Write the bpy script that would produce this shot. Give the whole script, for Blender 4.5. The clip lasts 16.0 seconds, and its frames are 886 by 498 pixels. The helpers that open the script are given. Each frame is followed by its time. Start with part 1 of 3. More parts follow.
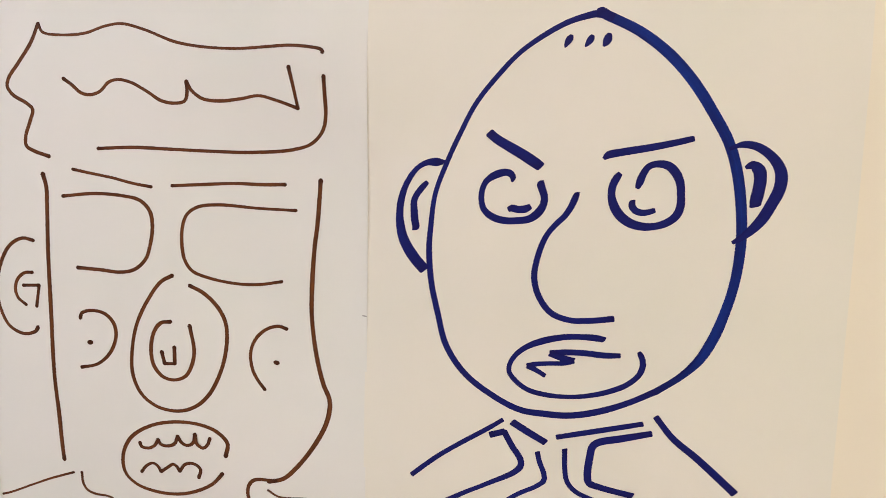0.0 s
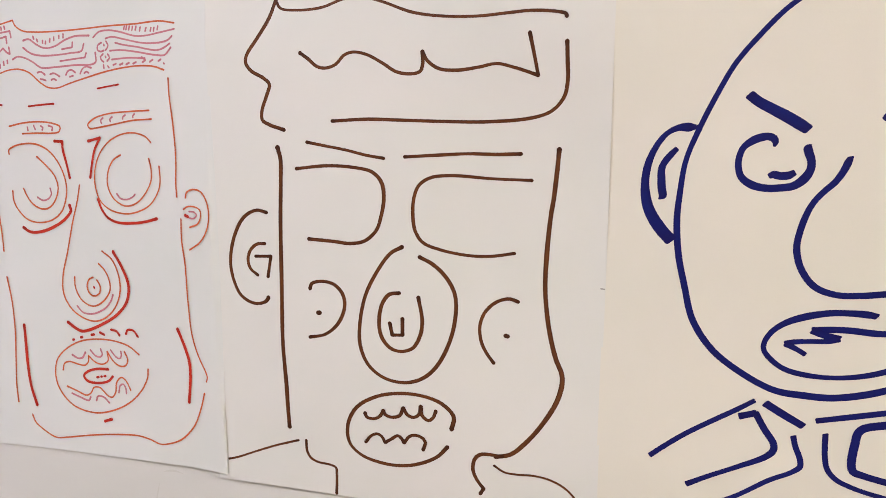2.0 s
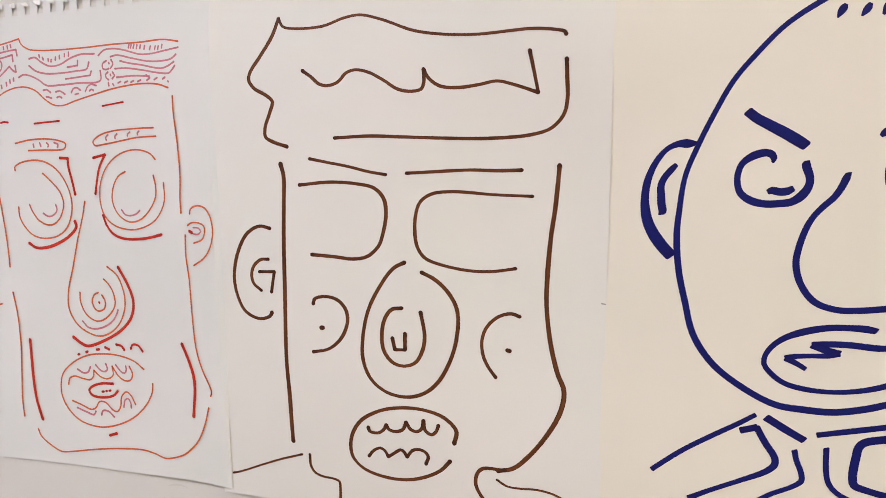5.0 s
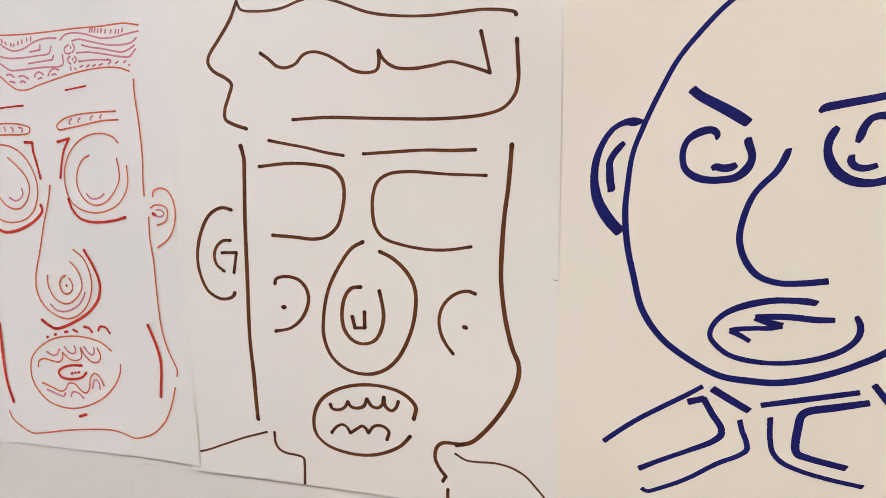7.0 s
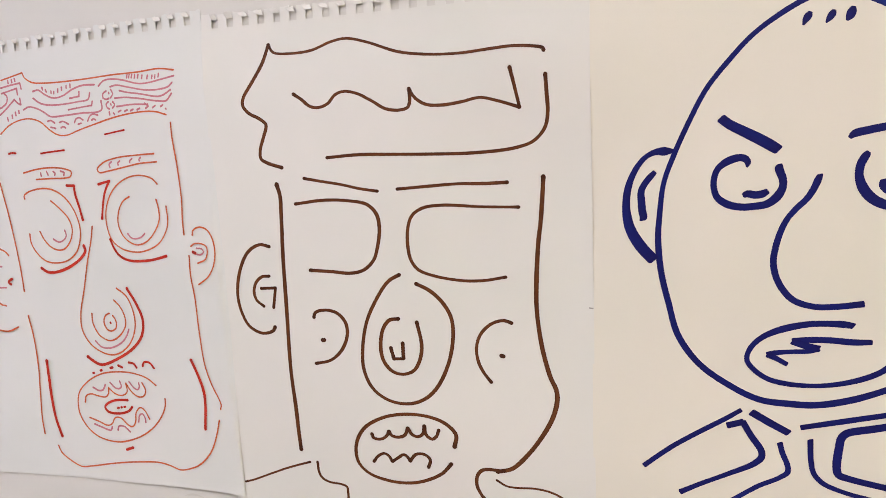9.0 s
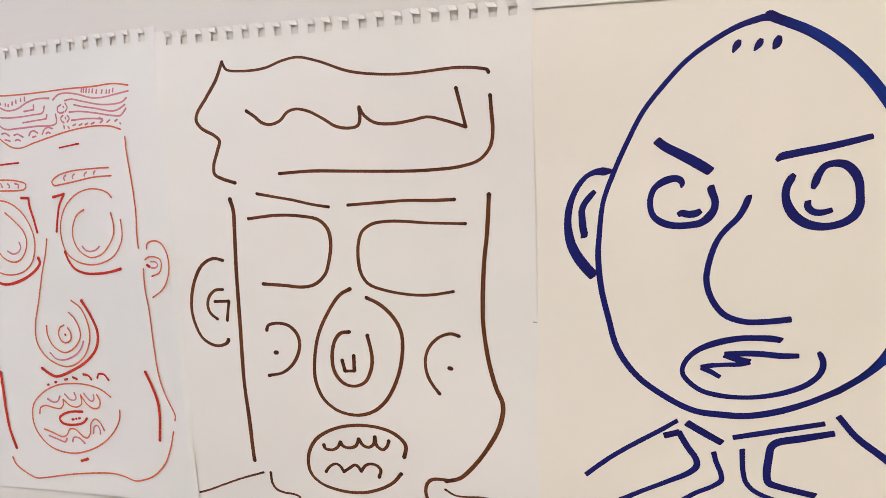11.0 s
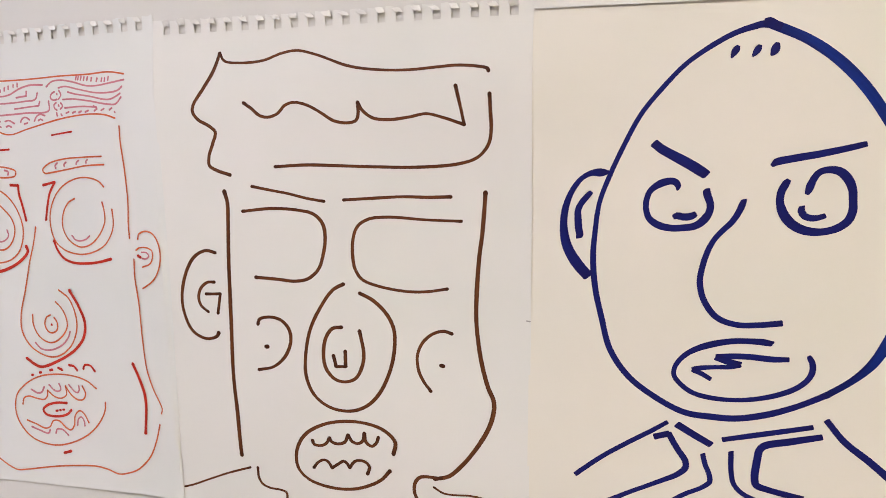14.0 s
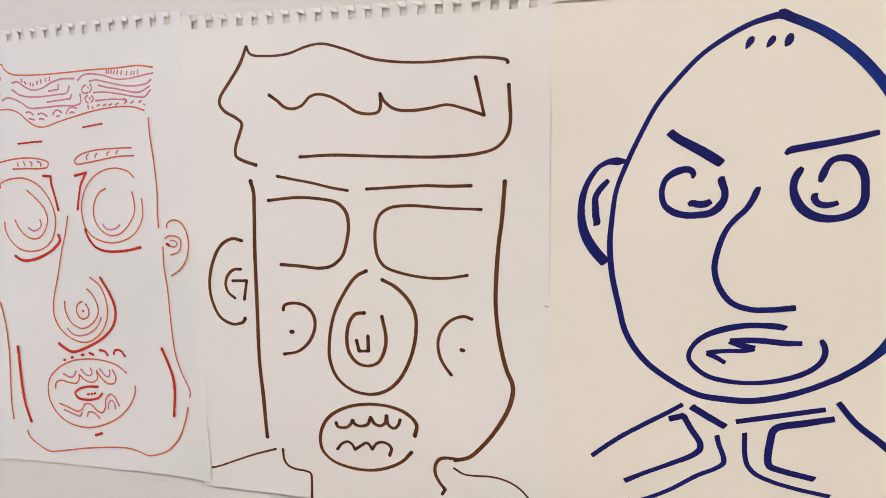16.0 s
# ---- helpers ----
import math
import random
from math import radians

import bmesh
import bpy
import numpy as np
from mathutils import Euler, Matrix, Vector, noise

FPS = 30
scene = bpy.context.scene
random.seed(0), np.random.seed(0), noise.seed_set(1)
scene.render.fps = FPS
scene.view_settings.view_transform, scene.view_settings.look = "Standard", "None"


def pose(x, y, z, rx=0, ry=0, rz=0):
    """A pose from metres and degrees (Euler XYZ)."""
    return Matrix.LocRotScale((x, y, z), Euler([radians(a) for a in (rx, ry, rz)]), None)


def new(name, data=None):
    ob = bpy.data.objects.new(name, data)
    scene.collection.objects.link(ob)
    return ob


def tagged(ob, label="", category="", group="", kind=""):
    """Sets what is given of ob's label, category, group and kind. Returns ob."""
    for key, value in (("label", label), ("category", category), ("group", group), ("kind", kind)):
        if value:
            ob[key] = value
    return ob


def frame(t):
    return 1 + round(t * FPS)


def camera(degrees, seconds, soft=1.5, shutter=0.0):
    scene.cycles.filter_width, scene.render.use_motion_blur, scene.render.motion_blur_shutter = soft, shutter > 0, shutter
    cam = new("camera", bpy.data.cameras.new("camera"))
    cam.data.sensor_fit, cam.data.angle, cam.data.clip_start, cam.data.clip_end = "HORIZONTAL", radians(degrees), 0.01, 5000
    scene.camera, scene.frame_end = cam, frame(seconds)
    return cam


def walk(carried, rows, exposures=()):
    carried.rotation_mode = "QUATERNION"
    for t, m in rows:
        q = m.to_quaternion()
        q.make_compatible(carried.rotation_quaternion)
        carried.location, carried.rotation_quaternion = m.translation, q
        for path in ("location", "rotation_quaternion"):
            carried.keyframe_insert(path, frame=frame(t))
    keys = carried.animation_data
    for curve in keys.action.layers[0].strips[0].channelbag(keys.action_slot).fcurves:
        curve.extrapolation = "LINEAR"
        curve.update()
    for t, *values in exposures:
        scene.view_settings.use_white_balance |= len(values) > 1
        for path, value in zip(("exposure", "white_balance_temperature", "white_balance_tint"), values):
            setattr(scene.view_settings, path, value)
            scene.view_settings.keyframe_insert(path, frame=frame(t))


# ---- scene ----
# ---- camera ----
cam = camera(61.1, 16.0, soft=0.85, shutter=0.3)
# seconds, eye, and the degrees of yaw (to the left), pitch (up) and roll
ROWS = [
    (0.0, 0.0999, -0.4472, 1.5637, 10.62, -7.92, 1.12),
    (0.2, 0.0963, -0.4472, 1.5632, 10.92, -7.93, 1.24),
    (0.5, 0.0847, -0.4434, 1.5648, 12.07, -7.81, 1.44),
    (0.7, 0.0641, -0.4420, 1.5642, 13.66, -7.51, 1.36),
    (1.0, 0.0417, -0.4456, 1.5592, 15.16, -7.63, 1.20),
    (1.2, 0.0368, -0.4481, 1.5575, 15.97, -7.37, 1.13),
    (1.5, 0.0246, -0.4522, 1.5528, 17.13, -7.90, 0.74),
    (1.7, 0.0184, -0.4561, 1.5469, 17.76, -8.31, 0.50),
    (2.0, 0.0145, -0.4592, 1.5440, 18.27, -8.16, 0.44),
    (2.5, 0.0128, -0.4587, 1.5439, 18.72, -8.15, 0.35),
    (2.7, 0.0111, -0.4586, 1.5471, 18.94, -8.00, 0.35),
    (3.0, 0.0109, -0.4600, 1.5488, 18.97, -7.85, 0.34),
    (3.2, 0.0094, -0.4636, 1.5497, 18.99, -7.75, 0.33),
    (5.3, 0.0207, -0.4613, 1.5502, 18.39, -7.64, -0.01),
    (5.5, 0.0254, -0.4612, 1.5478, 18.32, -7.74, -0.23),
    (5.8, 0.0283, -0.4631, 1.5446, 18.04, -7.98, -0.48),
    (6.0, 0.0298, -0.4643, 1.5436, 18.03, -7.99, -0.63),
    (6.2, 0.0342, -0.4647, 1.5450, 17.94, -7.81, -0.61),
    (6.5, 0.0453, -0.4611, 1.5430, 17.79, -8.14, -0.60),
    (6.7, 0.0464, -0.4605, 1.5434, 17.90, -8.37, -0.52),
    (7.0, 0.0423, -0.4628, 1.5454, 18.04, -8.57, -0.27),
    (7.2, 0.0391, -0.4640, 1.5430, 18.21, -9.13, -0.33),
    (7.5, 0.0356, -0.4641, 1.5405, 18.66, -8.98, -0.16),
    (7.7, 0.0369, -0.4652, 1.5439, 18.87, -9.12, -0.27),
    (8.0, 0.0378, -0.4683, 1.5466, 19.09, -9.00, -0.63),
    (8.2, 0.0362, -0.4702, 1.5493, 19.45, -8.69, -0.86),
    (8.5, 0.0337, -0.4727, 1.5537, 19.44, -8.59, -1.57),
    (8.7, 0.0331, -0.4707, 1.5578, 19.63, -8.61, -2.03),
    (9.0, 0.0354, -0.4724, 1.5648, 19.57, -8.17, -2.41),
    (9.2, 0.0379, -0.4730, 1.5624, 19.58, -8.12, -2.60),
    (9.5, 0.0434, -0.4780, 1.5679, 19.30, -7.96, -2.62),
    (9.7, 0.0496, -0.4792, 1.5756, 19.04, -7.89, -2.50),
    (11.8, 0.0566, -0.4762, 1.5733, 17.06, -8.12, -1.68),
    (12.0, 0.0551, -0.4788, 1.5730, 16.99, -8.09, -1.50),
    (12.2, 0.0510, -0.4803, 1.5720, 17.01, -8.01, -1.25),
    (12.5, 0.0475, -0.4820, 1.5706, 17.11, -8.06, -0.91),
    (12.7, 0.0445, -0.4813, 1.5697, 17.18, -7.91, -0.65),
    (13.0, 0.0396, -0.4808, 1.5676, 17.15, -7.84, -0.40),
    (13.2, 0.0399, -0.4813, 1.5682, 17.15, -7.76, -0.34),
    (13.5, 0.0419, -0.4830, 1.5699, 16.80, -7.65, -0.24),
    (13.7, 0.0445, -0.4811, 1.5699, 16.58, -7.83, -0.29),
    (14.0, 0.0485, -0.4806, 1.5694, 16.32, -7.70, -0.41),
    (14.2, 0.0515, -0.4785, 1.5712, 16.24, -7.73, -0.48),
    (14.5, 0.0518, -0.4805, 1.5708, 16.26, -7.72, -0.43),
    (14.7, 0.0484, -0.4832, 1.5675, 16.34, -7.79, -0.39),
    (15.0, 0.0455, -0.4865, 1.5664, 16.58, -7.92, -0.30),
    (15.2, 0.0415, -0.4890, 1.5665, 16.83, -8.26, -0.30),
    (15.5, 0.0378, -0.4990, 1.5687, 17.06, -8.11, -0.26),
    (15.7, 0.0413, -0.5008, 1.5708, 17.17, -8.01, -0.30),
    (16.0, 0.0477, -0.4964, 1.5669, 17.31, -8.15, -0.57),
]
walk(cam, [(t, pose(x, y, z, 0, 0, yaw) @ pose(0, 0, 0, 90 + pitch) @ pose(0, 0, 0, 0, 0, roll)) for t, x, y, z, yaw, pitch, roll in ROWS],
     # the automatic white balance settles in the first seconds
     [(0.0, -0.05, 6600, 8), (1.2, -0.03, 6500, 9), (2.5, 0.0, 6450, 9.6), (16.0, 0.0, 6450, 9.6)])

# ---- light ----
world = bpy.data.worlds.new("room_dark")
world.use_nodes = True
world.node_tree.nodes["Background"].inputs[0].default_value = (0.9, 0.95, 1.0, 1)
world.node_tree.nodes["Background"].inputs[1].default_value = 0.05
scene.world = world
scene.view_settings.exposure = 0.0
WARM_LIGHT, COOL_LIGHT = 27.3, 20.7


# ---- materials ----
def material(name, rough=0.6, metal=0.0):
    m = bpy.data.materials.new(name)
    m.use_nodes = True
    bsdf = m.node_tree.nodes["Principled BSDF"]
    bsdf.inputs["Roughness"].default_value = rough
    bsdf.inputs["Metallic"].default_value = metal
    return m, m.node_tree, bsdf


def add(tree, kind, **values):
    node = tree.nodes.new(kind)
    for key, value in values.items():
        node.inputs[key.replace("_", " ")].default_value = value
    return node


def mottled(name, low, high, scale, fine, bump, rough=0.7, stain=0.0, distance=0.0004):
    """A surface whose colour wanders between two tones, with fine grain and relief."""
    m, tree, bsdf = material(name, rough)
    link = tree.links.new
    where = tree.nodes.new("ShaderNodeTexCoord")
    broad = add(tree, "ShaderNodeTexNoise", Scale=scale, Detail=3.0, Roughness=0.5)
    grain = add(tree, "ShaderNodeTexNoise", Scale=fine, Detail=4.0, Roughness=0.65)
    link(where.outputs["Object"], broad.inputs["Vector"])
    link(where.outputs["Object"], grain.inputs["Vector"])
    ramp = tree.nodes.new("ShaderNodeMix")
    ramp.data_type = "RGBA"
    ramp.inputs["A"].default_value, ramp.inputs["B"].default_value = (*low, 1), (*high, 1)
    amount = tree.nodes.new("ShaderNodeMath")
    amount.operation = "MULTIPLY_ADD"
    amount.inputs[1].default_value = 0.25
    link(grain.outputs["Fac"], amount.inputs[0])
    link(broad.outputs["Fac"], amount.inputs[2])
    link(amount.outputs[0], ramp.inputs["Factor"])
    link(ramp.outputs["Result"], bsdf.inputs["Base Color"])
    relief = add(tree, "ShaderNodeBump", Strength=bump, Distance=distance)
    link(grain.outputs["Fac"], relief.inputs["Height"])
    link(relief.outputs["Normal"], bsdf.inputs["Normal"])
    return m


def ink(name, body, pooled, rough=0.45):
    """Marker ink: lighter where the nib ran fast, darker along its edges and where it stopped."""
    m, tree, bsdf = material(name, rough)
    link = tree.links.new
    bsdf.inputs["Specular IOR Level"].default_value = 0.15
    pool = tree.nodes.new("ShaderNodeAttribute")
    pool.attribute_name = "pool"
    where = tree.nodes.new("ShaderNodeTexCoord")
    grain = add(tree, "ShaderNodeTexNoise", Scale=260.0, Detail=3.0)
    link(where.outputs["Object"], grain.inputs["Vector"])
    total = tree.nodes.new("ShaderNodeMath")
    total.operation = "MULTIPLY_ADD"
    total.use_clamp = True
    total.inputs[1].default_value = 0.45
    link(grain.outputs["Fac"], total.inputs[0])
    shift = tree.nodes.new("ShaderNodeMath")
    shift.operation = "SUBTRACT"
    shift.inputs[1].default_value = 0.2
    link(pool.outputs["Fac"], shift.inputs[0])
    link(shift.outputs[0], total.inputs[2])
    tone = tree.nodes.new("ShaderNodeMix")
    tone.data_type = "RGBA"
    tone.inputs["A"].default_value, tone.inputs["B"].default_value = (*body, 1), (*pooled, 1)
    link(total.outputs[0], tone.inputs["Factor"])
    link(tone.outputs["Result"], bsdf.inputs["Base Color"])
    return m


PAPER = mottled("cartridge_paper", (0.715, 0.74, 0.71), (0.81, 0.785, 0.79), 9.0, 1400.0, 0.12, 0.75)
COOL_PAPER = mottled("cool_cartridge_paper", (0.695, 0.735, 0.72), (0.785, 0.78, 0.795), 9.0, 1400.0, 0.12, 0.75)
CREAM = mottled("cream_drawing_paper", (0.748, 0.745, 0.67), (0.83, 0.78, 0.74), 9.0, 1400.0, 0.12, 0.75)
BUFF = mottled("buff_drawing_paper", (0.81, 0.755, 0.65), (0.865, 0.785, 0.69), 9.0, 1400.0, 0.12, 0.75)
TORN = mottled("torn_paper_fibre", (0.755, 0.75, 0.735), (0.81, 0.80, 0.785), 60.0, 2500.0, 0.4, 0.85)
PAINT = mottled("wall_paint", (0.672, 0.66, 0.65), (0.722, 0.71, 0.70), 4.0, 500.0, 0.15, 0.6)
# greyer wall tone, for a painted shadow streak and a small smudge
SMUDGE_SHADE = mottled("smudge_and_shade_grey", (0.60, 0.585, 0.565), (0.66, 0.645, 0.625), 30.0, 600.0, 0.1, 0.6)
CEILING_PAINT = mottled("ceiling_paint", (0.76, 0.76, 0.75), (0.82, 0.82, 0.81), 3.0, 200.0, 0.2, 0.8)
FLOOR_MAT = mottled("floor_covering", (0.28, 0.25, 0.21), (0.38, 0.34, 0.29), 5.0, 300.0, 0.3, 0.5)
BROWN = ink("brown_marker_ink", (0.225, 0.075, 0.026), (0.064, 0.021, 0.011))
BLUE = ink("blue_marker_ink", (0.008, 0.017, 0.195), (0.009, 0.008, 0.102), 0.5)
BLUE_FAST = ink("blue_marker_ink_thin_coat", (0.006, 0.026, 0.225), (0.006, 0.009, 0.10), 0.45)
ORANGE = ink("orange_marker_ink", (0.74, 0.205, 0.085), (0.60, 0.125, 0.055))
RED = ink("red_marker_ink", (0.66, 0.055, 0.032), (0.46, 0.03, 0.02))
PENCIL = ink("pencil_grey", (0.45, 0.44, 0.43), (0.38, 0.37, 0.37), 0.6)
PINK = ink("pink_marker_ink", (0.72, 0.305, 0.355), (0.55, 0.19, 0.245))
FRAME_METAL, _, _ = material("white_enamel", 0.4)
FRAME_METAL.node_tree.nodes["Principled BSDF"].inputs["Base Color"].default_value = (0.75, 0.75, 0.74, 1)


def glowing(name, colour, strength):
    m, tree, bsdf = material(name, 0.5)
    bsdf.inputs["Base Color"].default_value = (0.8, 0.8, 0.8, 1)
    bsdf.inputs["Emission Color"].default_value = (*colour, 1)
    bsdf.inputs["Emission Strength"].default_value = strength
    return m


GLOW_WARM = glowing("warm_diffuser", (0.99, 0.855, 0.565), WARM_LIGHT)
GLOW_COOL = glowing("neutral_diffuser", (0.965, 0.94, 1.085), COOL_LIGHT)


# ---- building ----
def part(name, bm, mat, parent=None, label="", smooth=False):
    mesh = bpy.data.meshes.new(name)
    bm.normal_update()
    bm.to_mesh(mesh)
    bm.free()
    mesh.materials.append(mat)
    for p in mesh.polygons:
        p.use_smooth = smooth
    ob = new(name, mesh)
    ob.parent = parent
    return tagged(ob, label)


def block(lo, hi, bevel=0.0):
    bm = bmesh.new()
    bmesh.ops.create_cube(bm, size=1)
    size = [h - l for l, h in zip(lo, hi)]
    bmesh.ops.scale(bm, vec=size, verts=bm.verts)
    bmesh.ops.translate(bm, vec=[(l + h) / 2 for l, h in zip(lo, hi)], verts=bm.verts)
    if bevel:
        bmesh.ops.bevel(bm, geom=bm.edges[:], offset=bevel, segments=2, affect="EDGES")
    return bm


WALL_Y = 0.0045          # front face of the wall that carries the sheets
ROOM = (-2.6, 2.6, -3.4, 2.6)


def room():
    x0, x1, y0, top = ROOM
    shell = (
        ("wall_north", (x0, WALL_Y, 0), (x1, WALL_Y + 0.12, top), PAINT, "smooth off-white painted wall behind the drawings"),
        ("wall_south", (x0, y0 - 0.12, 0), (x1, y0, top), PAINT, "plain off-white painted wall of the room"),
        ("wall_west", (x0 - 0.12, y0 - 0.12, 0), (x0, WALL_Y + 0.12, top), PAINT, "plain off-white painted side wall"),
        ("wall_east", (x1, y0 - 0.12, 0), (x1 + 0.12, WALL_Y + 0.12, top), PAINT, "plain off-white painted side wall"),
        ("floor", (x0 - 0.12, y0 - 0.12, -0.1), (x1 + 0.12, WALL_Y + 0.12, 0), FLOOR_MAT, "brownish floor of the room"),
        ("ceiling", (x0 - 0.12, y0 - 0.12, top), (x1 + 0.12, WALL_Y + 0.12, top + 0.1), CEILING_PAINT, "white painted ceiling"),
    )
    for name, lo, hi, mat, label in shell:
        tagged(part(name, block(lo, hi), mat), label, name.split("_")[0], kind="structure")


def ceiling_light(x, y, w, d, glow, label):
    top = ROOM[3]
    lamp = tagged(new("ceiling_light"), label, "ceiling light", "ceiling lights")
    lamp.location = (x, y, top)
    f = 0.025
    bm = bmesh.new()
    for lo, hi in (((-w / 2 - f, -d / 2 - f, -0.05), (w / 2 + f, -d / 2, 0)), ((-w / 2 - f, d / 2, -0.05), (w / 2 + f, d / 2 + f, 0)),
                   ((-w / 2 - f, -d / 2, -0.05), (-w / 2, d / 2, 0)), ((w / 2, -d / 2, -0.05), (w / 2 + f, d / 2, 0))):
        other = block(lo, hi)
        mesh = bpy.data.meshes.new("rail")
        other.to_mesh(mesh)
        other.free()
        bm.from_mesh(mesh)
        bpy.data.meshes.remove(mesh)
    part("frame", bm, FRAME_METAL, lamp)
    part("diffuser", block((-w / 2, -d / 2, -0.04), (w / 2, d / 2, -0.02)), glow, lamp, "glowing frosted diffuser")
    return lamp


room()


def smudge_shade(points, width):
    """A faint grey mark on the wall below the sheets: a painted shadow streak, an arc smudge."""
    bm = bmesh.new()
    rows = []
    for n, (x, z) in enumerate(points):
        w = width * math.sin(math.pi * (n + 0.4) / (len(points) - 0.2))
        rows.append([bm.verts.new((x - s * w / 4, WALL_Y - 0.00015, z + s * w / 2)) for s in (-1, 1)])
    for a, b in zip(rows, rows[1:]):
        bm.faces.new((a[0], b[0], b[1], a[1]))
    part("smudge_shade", bm, SMUDGE_SHADE, bpy.data.objects["wall_north"], "faint grey tone on the wall, painted smudge and shadow streak")


# slanted streak: the edge of a soft cast shadow, painted in grey
smudge_shade([(-0.3787 + 0.0007 * n, 1.2530 + 0.0028 * n) for n in range(9)], 0.0016)
# faint grey arc
smudge_shade([(-0.3690 + 0.0024 * n, 1.2847 + 0.0022 * math.sin(n / 8 * math.pi * 0.9)) for n in range(9)], 0.0018)
ceiling_light(1.3, -1.3, 0.9, 0.5, GLOW_WARM, "rectangular ceiling light with a warm white diffuser")
ceiling_light(-0.8, -1.35, 0.9, 0.5, GLOW_COOL, "rectangular ceiling light with a neutral white diffuser")

# ---- the sheets of drawing paper ----
WIDE, HOLE_FOOT, HOLE_TOP, TALL, PITCH = 279.4, 359.4, 365.0, 369.5, 12.7    # millimetres
THICK = 0.0003


def hump(a, centre, spread):
    return math.exp(-((a - centre) / spread) ** 2)


def ease(a, lo, hi):
    k = min(max((a - lo) / (hi - lo), 0), 1)
    return k * k * (3 - 2 * k)


# how far each sheet stands off the wall, in millimetres, over its width u and height v
def lift_brown(u, v):
    return (0.35 + 0.2 * math.sin(u / 62 + 0.6) * math.sin(v / 90 + 0.3) * (1 - hump(u, 0, 30)) + 1.8 * hump(u, 0, 130) * hump(v, 0, 38)
            + 0.35 * hump(v, 0, 30) + hump(v, 371, 42) * (0.35 + 0.45 * (abs(u - 140) / 140) ** 2) * (1 - 0.8 * hump(u, 281, 26)) * (1 - 0.35 * hump(u, -4, 9)) + 1.8 * hump(u, 0, 4) * ease(v, 300, 320) * (1 - ease(v, 346, 358))
            + 0.75 * hump(u, 280, 5) * (ease(v, 120, 190) * (1 - ease(v, 285, 325)) + 0.8 * (1 - ease(v, 35, 75))))


def lift_blue(u, v):
    return (0.55 + 0.2 * math.sin(u / 70 + 1.2) * math.cos(v / 80 + 0.4) - 0.3 * hump(u, 0, 14)
            - 0.1 * hump(u, 280, 30) * ease(v, 60, 200))


def lift_orange(u, v):
    return (0.4 + 0.2 * math.sin(u / 66 + 2.0) * math.sin(v / 75 + 0.8) * (1 - hump(u, 279, 40)) + 2.2 * hump(u, 279, 120) * hump(v, 0, 42)
            + 1.5 * hump(u, 279, 17) * (1 - ease(v, 200, 290)) - 0.3 * hump(u, 279, 16) * ease(v, 270, 310) + 0.3 * hump(v, 371, 42) - 1.45 * ease(u, 277.2, 279.4) * (1 - ease(v, 200, 290)))


def lift_upper(u, v):
    return 1.1 + 0.8 * hump(v, 0, 26) + 0.5 * hump(u, 120, 90) * hump(v, 0, 26)


def lift_beside(u, v):
    return 0.05 + 0.25 * ease(u, 12, 60)


WAVES = ((-0.402, 1.536, 0.095, 0.119, 6.077),
         (-0.439, 1.371, 0.091, 0.124, 3.959),
         (-0.346, 1.511, 0.097, 0.135, -6.858),
         (-0.09, 1.407, 0.2, 0.17, -3.959),
         (-0.079, 1.527, 0.08, 0.185, 9.63),
         (-0.069, 1.637, 0.07, 0.096, -8.553),
         (0.02, 1.578, 0.058, 0.049, 1.628),
         (0.058, 1.386, 0.082, 0.099, 2.928))


def relief(x, z):
    """How far the paper stands off the wall at large, in millimetres: it hangs in shallow waves."""
    x = max(x, -0.46)
    bend = sum(a * hump(x, cx, sx) * hump(z, cz, sz) for cx, cz, sx, sz, a in WAVES)
    middle = ease(z, 1.285, 1.36) * (1 - ease(z, 1.60, 1.665))
    return middle * max(0.15, 4.0 - bend) + (1 - middle) * (0.9 if z < 1.45 else 0.3)


